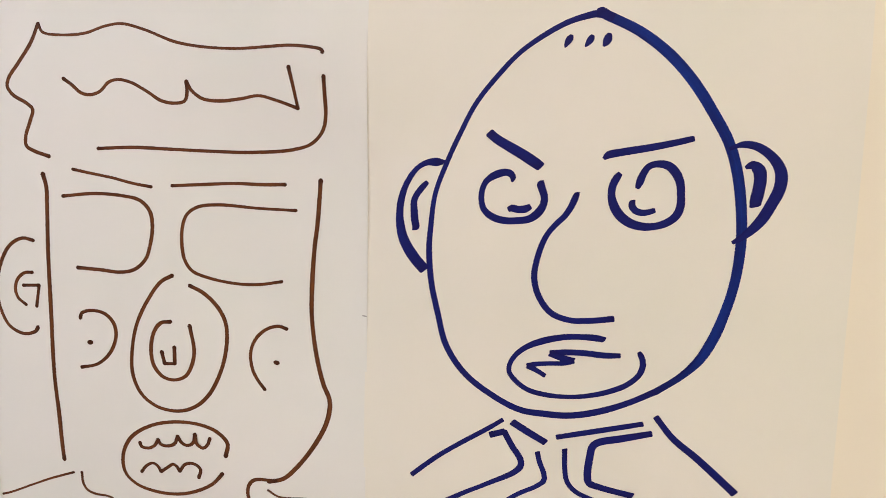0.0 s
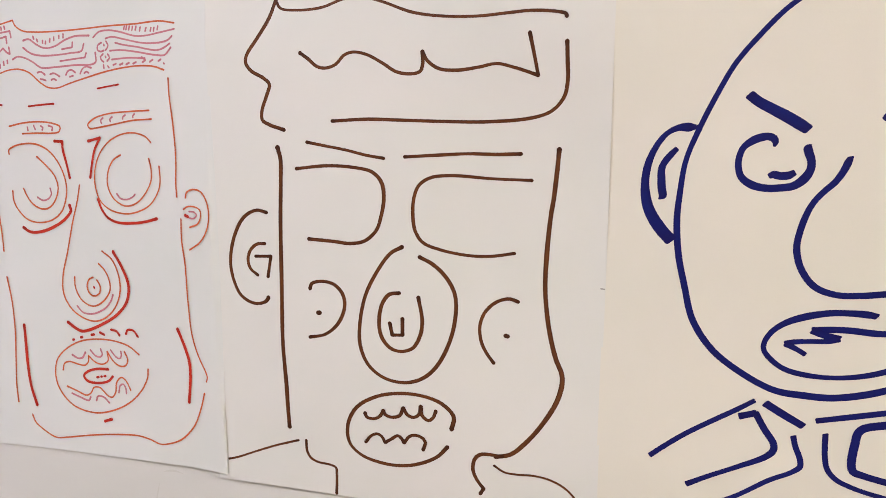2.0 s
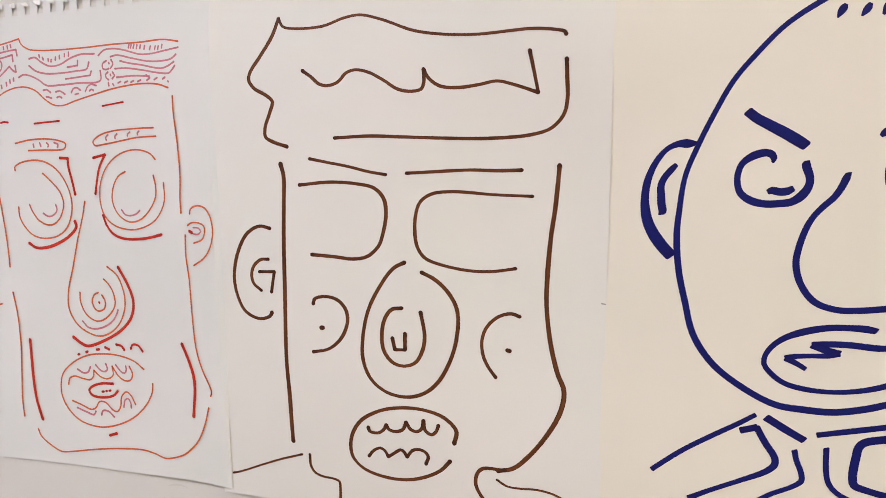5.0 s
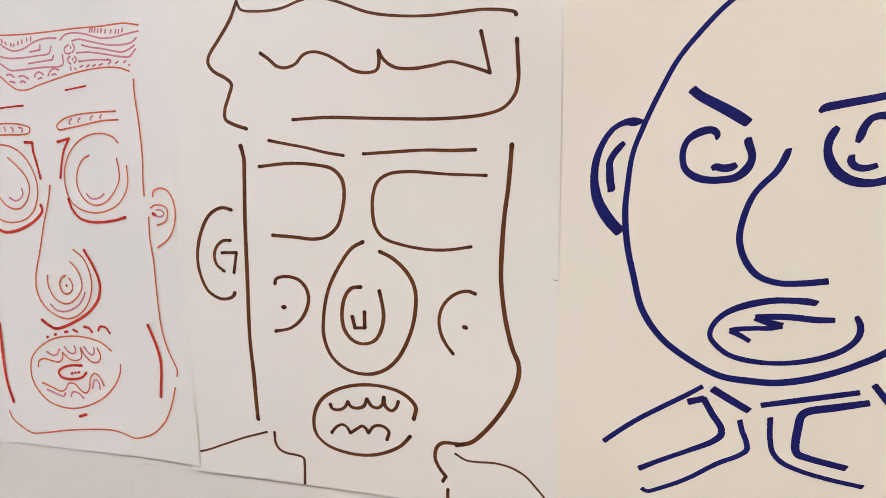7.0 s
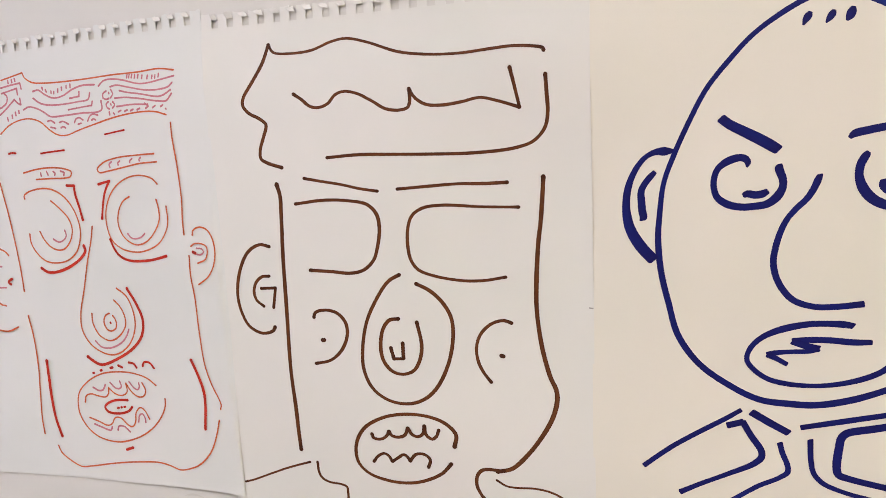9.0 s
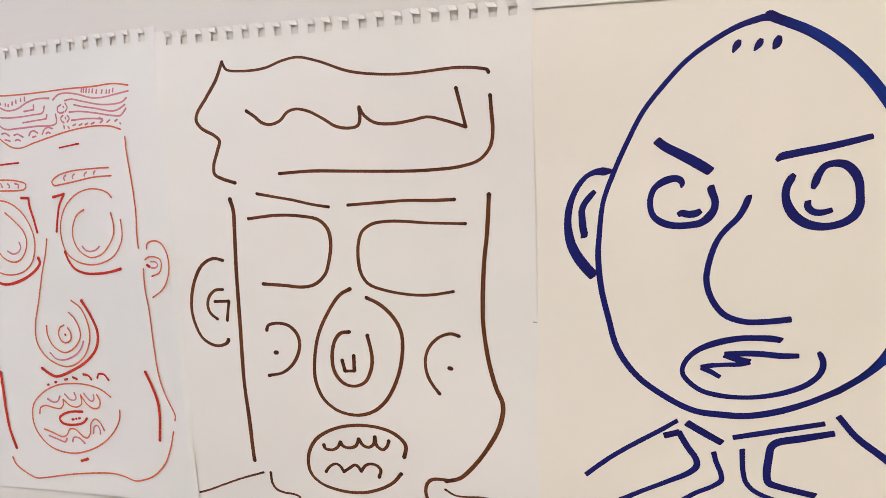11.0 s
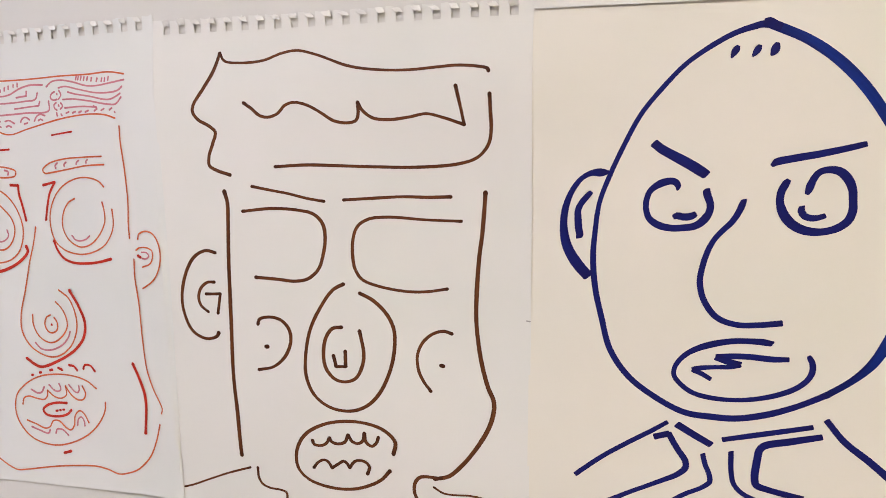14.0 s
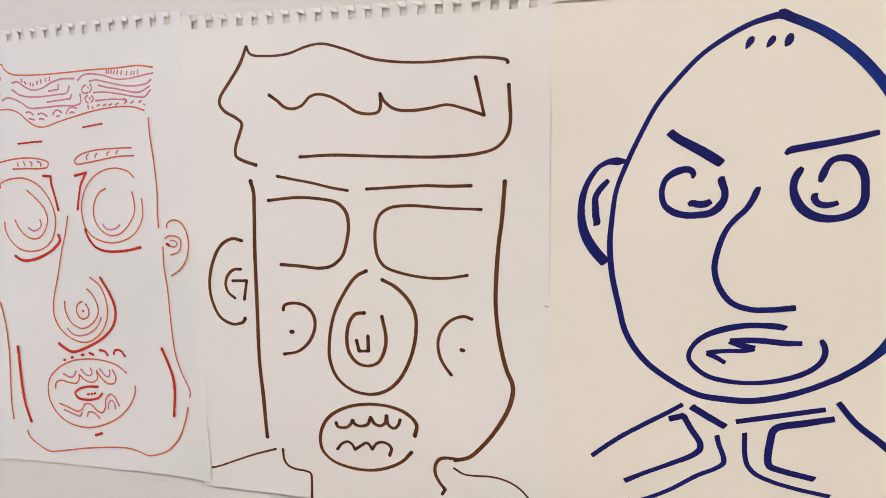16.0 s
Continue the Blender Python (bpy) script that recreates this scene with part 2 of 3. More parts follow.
class Sheet:
    """One sheet torn from a spiral pad, hung on the wall: u to the right and v up from its lower left corner, in millimetres."""

    def __init__(self, x, z, turn, shear, width, lift, label, first_hole, stock=PAPER, foot=lambda u: 0.0, raised=0.0, inset=0.0, side=0, start=0.0):
        self.inset, self.side, self.start = inset, side, start
        self.width, self.lift, self.shear, self.count = width, lift, shear, 0
        self.first, self.stock, self.foot, self.raised = first_hole, stock, foot, raised
        self.base = tagged(new("sketch_sheet"), label, "drawing", "sheets on the wall")
        self.base.matrix_world = pose(x, WALL_Y, z, 0, -turn, 0)

    def point(self, u, v, over=0.0):
        across, up = u / 1000, (v + self.shear * (u - WIDE)) / 1000
        at = self.base.matrix_world @ Vector((across, 0, up))
        return (across, -(self.lift(u, v) + relief(at.x, at.z)) / 1000 - THICK - over, up)

    def drift(self, u, v):
        """Where a point of the sheet's outline comes to lie: the hanging paper is pulled a little out of square."""
        bow = 5.2 * hump(v, 185, 130) - 2.2
        k = u / self.width
        top = ease(v, 330, 358)
        across = bow * (k if self.side > 0 else 1 - k) - top * ((1.0 + 2.6 * (1 - k)) if self.side > 0 else 0.9 * (1 - k))
        return u + across, v + 0.75 * top - 2.5 * (1 - ease(v, 0, 45))

    def rim(self, u, v):
        return self.point(*(self.drift(u, v) if self.side else (u, v)))

    def holes(self):
        return [self.first + PITCH * n for n in range(21)]

    def paper(self):
        rng = random.Random(int(self.first * 10) + int(self.width))
        us, gaps = [self.start, 3.0, 6.0, self.width - 4.0, self.width - 1.3], []
        for c in self.holes():
            a, b = c - 2.75, c + 2.75
            us += [a, b, (b + c + PITCH - 2.75) / 2]
            gaps.append((a, b))
        us = sorted(u for u in us if u < self.width - 1) + [self.width]
        up = self.raised
        vs = [(HOLE_FOOT + up) * n / 26 for n in range(27)] + [HOLE_TOP + up, TALL + up]
        bm = bmesh.new()
        grid = [[bm.verts.new(self.rim(u + (rng.uniform(-0.15, 0.15) if j > 26 else 0) + (self.inset * ease(v, 200, 330) if u == self.start else 0), v + self.foot(u) * max(0, 1 - v / 110) + (rng.uniform(-0.9, 0.5) if j == 28 else 0)))
                 for u in us] for j, v in enumerate(vs)]
        for j in range(len(vs) - 1):
            for i in range(len(us) - 1):
                mid = (us[i] + us[i + 1]) / 2
                if vs[j] >= HOLE_FOOT + up - 0.01 and any(a < mid < b for a, b in gaps):
                    continue
                bm.faces.new((grid[j][i], grid[j][i + 1], grid[j + 1][i + 1], grid[j + 1][i]))
        ob = part("paper", bm, self.stock, self.base, smooth=True)
        solid = ob.modifiers.new("thickness", "SOLIDIFY")
        solid.thickness, solid.offset = THICK, -1
        crisp = ob.modifiers.new("crisp_edges", "EDGE_SPLIT")
        crisp.split_angle = radians(30)
        return ob

    def torn_tabs(self, folded=()):
        """The little flaps of torn fibre that curl forward over each hole."""
        rng = random.Random(5 + int(self.width))
        meshes = []
        for k in range(7):
            lean, reach, tall, bent = rng.uniform(2.2, 4.6), rng.uniform(1.5, 2.6), rng.uniform(4.2, 5.6), k > 4
            bm = bmesh.new()
            rows = []
            for j in range(4):
                f = j / 3
                row = []
                for i in range(5):
                    g = i / 4
                    if bent:
                        # folded the other way: the top leans out and the flap hangs into the hole
                        x, y = -2.9 + 5.8 * g - 1.2 * f, 0.1 + 1.7 * f
                        z = 0.3 + (tall + 0.4) * f
                    else:
                        left, right = -2.9 - lean * (0.15 + 0.85 * f), 2.9 - lean * 0.75 * f
                        x, y = left + (right - left) * g, 0.15 + reach * (1 - f) ** 1.3 * (0.55 + 0.45 * g)
                        z = 1.1 * (1 - g) + 0.1 * g + tall * f * (0.75 + 0.25 * g)
                    row.append(bm.verts.new(((x + rng.uniform(-0.3, 0.3)) / 1000, -(y + rng.uniform(0, 0.3)) / 1000, (z + rng.uniform(-0.45, 0.45)) / 1000)))
                rows.append(row)
            for j in range(3):
                for i in range(4):
                    bm.faces.new((rows[j][i], rows[j][i + 1], rows[j + 1][i + 1], rows[j + 1][i]))
            back = bmesh.ops.duplicate(bm, geom=bm.verts[:] + bm.edges[:] + bm.faces[:])["geom"]
            bmesh.ops.translate(bm, vec=(0, 0.00022, 0), verts=[g for g in back if isinstance(g, bmesh.types.BMVert)])
            bmesh.ops.reverse_faces(bm, faces=[g for g in back if isinstance(g, bmesh.types.BMFace)])
            mesh = bpy.data.meshes.new("torn_tab")
            bm.to_mesh(mesh)
            bm.free()
            mesh.materials.append(TORN)
            for p in mesh.polygons:
                p.use_smooth = True
            meshes.append(mesh)
        for n, c in enumerate(self.holes()):
            ob = new("torn_tab", meshes[5 + n % 2 if n in folded else rng.randrange(5)])
            tagged(ob, 'curled flap of torn white paper').parent = self.base
            ob.location = self.rim(c, HOLE_TOP + self.raised)
            ob.scale = (rng.uniform(0.85, 1.1), 0.75, rng.uniform(0.68, 0.92))


GAP = "corner"
NIB = np.array((math.cos(radians(35)), math.sin(radians(35))))


def glide(pts, step=1.2):
    """A smooth line through its turning points, as evenly spaced samples."""
    if len(pts) < 3:
        pts = [pts[0], tuple((a + b) / 2 for a, b in zip(pts[0], pts[-1])), pts[-1]]
    p = np.array(pts, float)
    p = np.vstack([2 * p[0] - p[1], p, 2 * p[-1] - p[-2]])
    out = []
    for i in range(1, len(p) - 2):
        a, b, c, d = p[i - 1], p[i], p[i + 1], p[i + 2]
        # centripetal spacing keeps the tight turns round
        ta, tb, tc = (max(np.linalg.norm((q - r)[:2]) ** 0.5, 1e-3) for q, r in ((b, a), (c, b), (d, c)))
        m1 = (c - b) / tb - (c - a) / (ta + tb) + (b - a) / ta
        m2 = (d - c) / tc - (d - b) / (tb + tc) + (c - b) / tb
        n = max(2, int(np.linalg.norm((c - b)[:2]) / step))
        for k in range(n):
            s = k / n
            out.append((2 * s**3 - 3 * s**2 + 1) * b + (s**3 - 2 * s**2 + s) * m1 * tb + (3 * s**2 - 2 * s**3) * c + (s**3 - s**2) * m2 * tb)
    out.append(p[-2])
    return out


STROKES = {BROWN.name: ("marker_line", "thin brown marker line"), BLUE.name: ("marker_line", "bold navy blue marker line"),
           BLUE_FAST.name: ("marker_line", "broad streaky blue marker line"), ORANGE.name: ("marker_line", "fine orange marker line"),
           RED.name: ("marker_line", "red marker line"), PINK.name: ("marker_line", "pale pink marker line"), PENCIL.name: ("pencil_mark", "short grey pencil mark")}


def draw(sheet, tint, width, *pts):
    """One marker line on a sheet: (u, v) or (u, v, width) turning points, GAP before a sharp corner's second leg."""
    runs, run = [], []
    for q in pts:
        if q == GAP:
            runs.append(run)
            run = [run[-1]]
        else:
            run.append(tuple(q) if len(q) == 3 else (*q, width))
    runs.append(run)
    sheet.count += 1
    rng = random.Random(sheet.count * 7 + int(width * 10))
    bm = bmesh.new()
    pool = bm.verts.layers.float.new("pool")
    phase = rng.uniform(0, 50)
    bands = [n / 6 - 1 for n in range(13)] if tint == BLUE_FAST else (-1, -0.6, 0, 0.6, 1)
    steady = 0.3 if tint in (BLUE, BLUE_FAST) else 1.0
    # a chisel nib stops square, a bullet nib round
    ends = ((0.36, 0.6), (0.25, 0.92)) if tint in (BLUE, BLUE_FAST) else ((1.0, 0.2), (0.85, 0.53), (0.55, 0.83))
    for k, one in enumerate(runs):
        line = np.array(glide(one))
        along = np.gradient(line[:, :2], axis=0)
        along /= np.maximum(np.linalg.norm(along, axis=1), 1e-6)[:, None]
        side = np.c_[-along[:, 1], along[:, 0]]
        far = np.r_[0, np.cumsum(np.linalg.norm(np.diff(line[:, :2], axis=0), axis=1))]
        # rounded ends: rows of falling width before the first and after the last sample
        stations = []
        for f, g in ends:
            stations.append((line[0, :2] - along[0] * line[0, 2] / 2 * f, side[0], line[0, 2] * g, 0.0))
        for i in range(len(line)):
            stations.append((line[i, :2], side[i], line[i, 2] * (0.9 + 0.13 * abs(along[i, 1]) if tint == BROWN else 1.0) * (1 + steady * (0.06 * noise.noise((far[i] / 9 + phase, k, 0.3)) + 0.14 * noise.noise((far[i] / 28 + phase, k, 7.3)) + 0.16 * math.exp(-min(far[i], far[-1] - far[i]) / 1.6))), min(far[i], far[-1] - far[i])))
        for f, g in reversed(ends):
            stations.append((line[-1, :2] + along[-1] * line[-1, 2] / 2 * f, side[-1], line[-1, 2] * g, 0.0))
        rows = []
        over = 0.00008 + 0.000005 * sheet.count + 0.000003 * k
        for at, across, w, inner in stations:
            row = []
            # the chisel's edge keeps its own slant where a stroke starts or stops
            slant = 0.0
            if tint in (BLUE, BLUE_FAST):
                ahead = np.array((across[1], -across[0]))
                slant = float(NIB @ ahead) / (float(NIB @ across) or 1e-6)
                slant = (slant if abs(slant) < 1.3 else 0.0) * (0.4 if len(stations) > 14 else 0.0) * math.exp(-inner / (0.75 * max(w, 1)))
            for f in bands:
                u, v = at + across * w / 2 * f
                if slant:
                    u, v = (u, v) + ahead * slant * w / 2 * f
                vert = bm.verts.new(sheet.point(u, v, over))
                # the broad blue line's fine streaks paint its sheen into the ink tone
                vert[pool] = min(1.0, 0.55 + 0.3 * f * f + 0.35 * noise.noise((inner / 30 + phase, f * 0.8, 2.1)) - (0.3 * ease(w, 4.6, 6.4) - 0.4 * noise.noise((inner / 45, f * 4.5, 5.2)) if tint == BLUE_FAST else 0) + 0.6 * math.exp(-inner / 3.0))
                row.append(vert)
            rows.append(row)
        for a, b in zip(rows, rows[1:]):
            for i in range(len(bands) - 1):
                bm.faces.new((a[i], b[i], b[i + 1], a[i + 1]))
    kind, label = STROKES[tint.name]
    part(kind, bm, tint, sheet.base, label)



brown = Sheet(-0.3125, 1.292, 0, 0, 279.9, lift_brown, "white drawing sheet with thin brown marker lines, torn perforated top edge", 13.7,
              foot=lambda u: 0.2 + 2.6 * (1 - math.exp(-u / 70)), inset=2.2, side=-1)
blue = Sheet(-0.032, 1.2955, 0, 0, 279.4, lift_blue, "cream drawing sheet with bold navy blue marker lines", 10.1, CREAM, start=-1.8)
orange = Sheet(-0.5838, 1.2890, 1.0, 0.0157, 279.4, lift_orange, "white drawing sheet with fine orange, red and pink marker lines", 13.7, COOL_PAPER,
               foot=lambda u: 0.9 + 2.9 * math.sin(math.pi * min(max(u / 279, 0), 1)) + 2.2 * ease(u, 150, 260), raised=3.0, side=1)
upper = Sheet(-0.0322, 1.6551, -0.6, 0, 279.4, lift_upper, "blank lower margin of a white sheet overlapping another", 13.7)
beside = Sheet(0.2425, 1.2945, 0.0, 0, 279.4, lift_beside, "blank margin of a warm buff paper sheet beside the blue drawing", 13.7, BUFF)
for sheet in (brown, blue, orange, upper, beside):
    sheet.paper()
brown.torn_tabs(folded=(0, 1, 20))
orange.torn_tabs()

# ---- marker lines ----

draw(brown, BROWN, 2.1, (55.4, 345), (58.9, 339.6), (70.5, 337.7), (89.3, 338.6), (104.1, 343.1), (115.7, 344.5), (131.2, 340.8), (153.1, 332.9), (172.1, 329.7), (195.9, 328.5), (219, 329.7), (230.5, 330.2), (244.1, 329.1), (251.1, 327.4), (251.8, 325.8))
draw(brown, BROWN, 2.6, (55.4, 345), (50.3, 332.6), (41.7, 319.8), (34.2, 309.5), (33.1, 304.4), (37, 298.9), (46.9, 293.5), (51.2, 289.5), (48.8, 281.3), (45.4, 272), (45.6, 265.6), (50.8, 262.4), (62, 258.9))
draw(brown, BROWN, 2.3, (74.3, 309.7), (80.7, 305.4), (86.5, 300.7), (93, 299.4), (100.3, 301.6), (106.5, 307.4), (112.9, 309.2), (122.3, 307.4), (133.1, 301.9), (142.6, 296.2), (152.3, 294.6), (158.9, 296.1), (160.6, 300.3), (160.4, 308.4), GAP, (163.7, 302.8), (171.2, 297.6), (183, 296.3), (197.2, 297.8), (209.1, 299.7), (220.7, 297), (235.1, 292.2), GAP, (232, 307.2), (229.7, 317.4))
draw(brown, BROWN, 2.4, (252.4, 311.7), (252.8, 300.9), (253.1, 288.3), (251, 279), (243.7, 270.9), (231.1, 266.7), (202.6, 264.4), (174.5, 264.6), (146.2, 265.4), (122.4, 266), (97.7, 264.8))
draw(brown, BROWN, 3.1, (56.8, 247.2), (59, 239), (59, 223.9), (58.3, 197.2), (58.1, 154), (57.7, 109.1), (59.5, 79), (60.6, 47.3))
draw(brown, BROWN, 2.2, (78.9, 250.8), (91.8, 248.5), (107, 245.9), (121.7, 242.6), (134.1, 240.7))
draw(brown, BROWN, 2.4, (148.6, 241.8), (169.3, 243.1), (190.6, 244.3), (209.3, 244.1), (225, 244.6))
draw(brown, BROWN, 2.6, (71.1, 232.9), (94.1, 235.2), (113.8, 234.3), (126, 231.6), (132.5, 225.1), (134.3, 214.8), (131.8, 200.2), (128.9, 192.8), (121, 185.7), (110.9, 183.4), (97, 184.3), (79.7, 185.1))
draw(brown, BROWN, 2.3, (232.1, 228.3), (206.8, 228.8), (178.5, 230.2), (165.5, 228.4), (158.1, 223.3), (154.8, 214.3), (154.5, 201), (156.3, 192.8), (161.2, 186.2), (173.1, 181.8), (192.2, 178.8), (206.4, 179), (222, 181.7))
draw(brown, BROWN, 3, (248.8, 247.7), (248, 236.3), (246.4, 218.7), (244.5, 204.5), (242.6, 177.3), (242.5, 158.7), (245.4, 135.7), (250.7, 115.5), (254.7, 106.4), (255.2, 99.7), (252.2, 87.7), (243.8, 72.3), (233.1, 58.1), (223.1, 48.7), (213, 45.6))
draw(brown, BROWN, 2.6, (217.7, 46.5), (202.6, 45.8), (198.6, 41.6), (197.6, 33.9), (200.5, 27.1), (204.9, 21.5), GAP, (202.7, 17.7))
draw(brown, BROWN, 2.6, (147.2, 182.6), (139.2, 178.1), (129.3, 164.7), (121.1, 147.9), (117.1, 128.1), (117.3, 113.5), (123, 100.5), (134.3, 92.3), (149.4, 90.2), (162, 94.3), (172.1, 103.9), (181, 122.6), (184.3, 141.4), (183.2, 153.2), (177.5, 163.5), (168.3, 171.9), (159.1, 176.4))
draw(brown, BROWN, 2.6, (145.3, 151.5), (138.5, 150.3), (133.5, 143.9), (131.1, 131.7), (132.8, 120.9), (139.1, 113.5), (147.1, 111.7), (155.3, 114.9), (160.2, 123.8), (161.5, 133.4), (158.6, 149.4))
draw(brown, BROWN, 2.4, (138.7, 130.6), GAP, (140.6, 122.6), GAP, (147.8, 123), GAP, (147.7, 134.3))
draw(brown, BROWN, 2.5, (80, 150.5), (81.4, 154.1), (89.5, 156.2), (98.6, 154.3), (104.6, 148.1), (105.9, 139.5), (101.2, 127.8), (91.5, 119.2), (79.3, 116))
draw(brown, BROWN, 3.1, (85.9, 133.9), (87.2, 134))
draw(brown, BROWN, 2.3, (225.2, 150.5), (219.4, 152), (210.9, 149.3), (203.6, 142.1), (200.5, 132.8), (201.7, 122.7), (205.2, 115.6), (210.3, 109.1))
draw(brown, BROWN, 2.8, (217.6, 127.8), (219.1, 127.5))
draw(brown, BROWN, 2.6, (47.5, 202.2), (39.6, 203.5), (29.6, 198.3), (21.5, 184.8), (17.5, 166.5), (19.7, 152.4), (25.6, 141.7), (36.4, 136.9), (45.5, 139.2), (47.4, 142.2))
draw(brown, BROWN, 2.3, (45.7, 180.3), (39.6, 179.7), (34.1, 175.1), (31.9, 168.3), (33.6, 162.1), (39.4, 157.6))
draw(brown, BROWN, 2.3, (38.2, 171), GAP, (50.2, 171.6), GAP, (47.5, 156.9))
draw(brown, BROWN, 2.7, (182.7, 61), (184.1, 69.9), (176.6, 77.6), (164.2, 81.8), (146.7, 82.4), (128.8, 78.2), (114.1, 68.8), (107.2, 55.3), (107.9, 42), (116.1, 33.9), (132.8, 29.6), (149, 30.1), (162, 34.1), (172.8, 40.3), (179.8, 48.1))
draw(brown, BROWN, 2.5, (120.5, 65.6), (121.6, 62.8), (127.3, 62.2), (131.7, 64.8), (134, 68.8), GAP, (135.7, 66), (139.9, 64.8), (145.9, 66.7), (148.5, 72.3), GAP, (151.7, 67.7), (156, 66.5), (159.7, 68.9), (161, 74.8), GAP, (162.1, 68.4), (166.6, 65.5), (169.9, 68), (171.6, 72.5))
draw(brown, BROWN, 2.3, (120.3, 44), (124.3, 48.9), (129.3, 51.3), (132.7, 49.5), (134.9, 45.5), GAP, (140, 49.1), (144.4, 51.9), (146.9, 50.4), (148.9, 47.2), GAP, (152.9, 52.4), (157.2, 53.8), (161.8, 52.6), (164.2, 49.5), (162.5, 43.7))
draw(brown, BROWN, 1.7, (7.5, 14.6), (14.9, 17), (33, 24.8), (48.1, 31.1), (67.2, 37.9))
draw(brown, BROWN, 2.1, (73.5, 38.6), (73.9, 30.1), (76.7, 25.4), (82.6, 23), (91.4, 22.4), (96.1, 20.8), (96.6, 15.8), (95.9, 0.7))
draw(brown, BROWN, 2.3, (206.2, 11.9), (206, 2.5))
draw(brown, BROWN, 1.6, (212.1, 39.3), (219.1, 35.6), (227.4, 35.2), (239.1, 36), (250.4, 34.4), (260.1, 29.8), (269.4, 20.3), (279.2, 9.3))

draw(blue, BLUE, 0, (142.8, 341.7, 4.3), (138.4, 343, 4.4), (133.6, 343.5, 4.1), (129, 342.5, 3.8), (118.6, 339.2, 3.3), (105.1, 331.9, 3.2), (91.3, 322, 2.9), (78.5, 308.5, 3), (66.4, 293.1, 3), (56.9, 274.8, 3), (48.7, 256.2, 3.1), (42.5, 238.6, 3.1), (40, 218.4, 3.5), (39.2, 204.4, 3.9), (41, 184.1, 3.9), (45.4, 164.8, 3.9), (51.1, 144.6, 4), (62.9, 127.7, 4), (79.9, 115.2, 3.9), (98, 106.8, 3.9), (113.7, 105.4, 4.2), (128.5, 105.7, 4.2), (145.5, 109.7, 4.1), (162.5, 116.6, 3.7), (178.7, 125.4, 4))
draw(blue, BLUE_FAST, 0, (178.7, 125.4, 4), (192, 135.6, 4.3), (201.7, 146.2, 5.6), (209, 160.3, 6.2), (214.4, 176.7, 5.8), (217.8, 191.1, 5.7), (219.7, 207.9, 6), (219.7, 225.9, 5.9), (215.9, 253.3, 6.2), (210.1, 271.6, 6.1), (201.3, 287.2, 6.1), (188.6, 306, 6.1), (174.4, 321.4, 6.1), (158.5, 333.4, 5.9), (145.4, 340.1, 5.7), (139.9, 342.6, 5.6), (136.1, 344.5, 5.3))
draw(blue, BLUE, 0, (134.5, 344.9, 3.5), (136.4, 344.6, 5.7), (140.2, 342.7, 5.5), (143.1, 341.5, 4.7))
draw(blue, BLUE, 0, (116.9, 324.8, 1), (118.1, 327.4, 3.5), (119.6, 329.9, 4.1), (120.5, 331.5, 2.2))
draw(blue, BLUE, 0, (128.4, 325.1, 1), (129.9, 327.3, 3.2), (131.4, 329.5, 3.8), (132.2, 331.4, 2.2))
draw(blue, BLUE, 0, (138.5, 325.4, 1.3), (140, 327.6, 4.4), (141.1, 330.4, 4.4), (141.6, 332.3, 2.5))
draw(blue, BLUE, 0, (47.2, 257.5, 2.8), (43, 257.7, 5.2), (37.4, 257.3, 3.8), (32.1, 254.7, 3.1), (27.6, 249.8, 3.5), (23.4, 242.1, 3.9), (20.9, 233.7, 4.6), (20.1, 225.6, 4.8), (20.6, 218.6, 5.7), (22.3, 211.3, 6.5), (25.7, 204.4, 7), (30.9, 197.3, 7.2), (36.1, 191.9, 6.8))
draw(blue, BLUE, 0, (37.2, 245.3, 2.8), (34.5, 242.4, 3.8), (31, 237.9, 3.9), (29.2, 233.6, 4.2), (29.3, 228.1, 4.6), (29.8, 221.8, 4.8), (30.6, 218, 4.6), (30.2, 216.3, 3.6))
draw(blue, BLUE, 0, (74.9, 275.5, 5.4), (79.4, 271.9, 5.7), (86.3, 268, 6), (94.8, 263.3, 6.3), (101.6, 259.1, 6.3), (105.3, 256.6, 5.6))
draw(blue, BLUE, 0, (141.8, 262, 2.3), (144, 264, 4.3), (151.5, 265.8, 4.5), (167.1, 268.7, 4.1), (182.4, 272.1, 3.7), (189, 273.8, 3.4), (190.8, 274.2, 3.1))
draw(blue, BLUE, 0, (89, 247.1, 1.3), (89.6, 249.2, 3.4), (88.5, 251.5, 4.4), (85.8, 252.6, 4.4), (79.4, 251.1, 4.7), (73.4, 246.7, 3.7), (71.2, 241.2, 3.6), (71, 235.5, 3.6), (72.9, 229.7, 3.9), (78.5, 225.5, 4.4), (86, 223.8, 4.2), (92.8, 224.1, 4.2), (100.2, 225.5, 4.5), (105.4, 229.6, 5), (108.2, 234.7, 4.3), (108.3, 239.4, 4.3), (106.8, 243.7, 4.6), (106, 246.6, 4.3), (106.3, 248, 2.7))
draw(blue, BLUE, 0, (87.5, 230.6, 3), (89.5, 231.5, 4.2), (93.2, 230.8, 4.4), (97.6, 231.3, 4.4), (100.2, 232.8, 3.3))
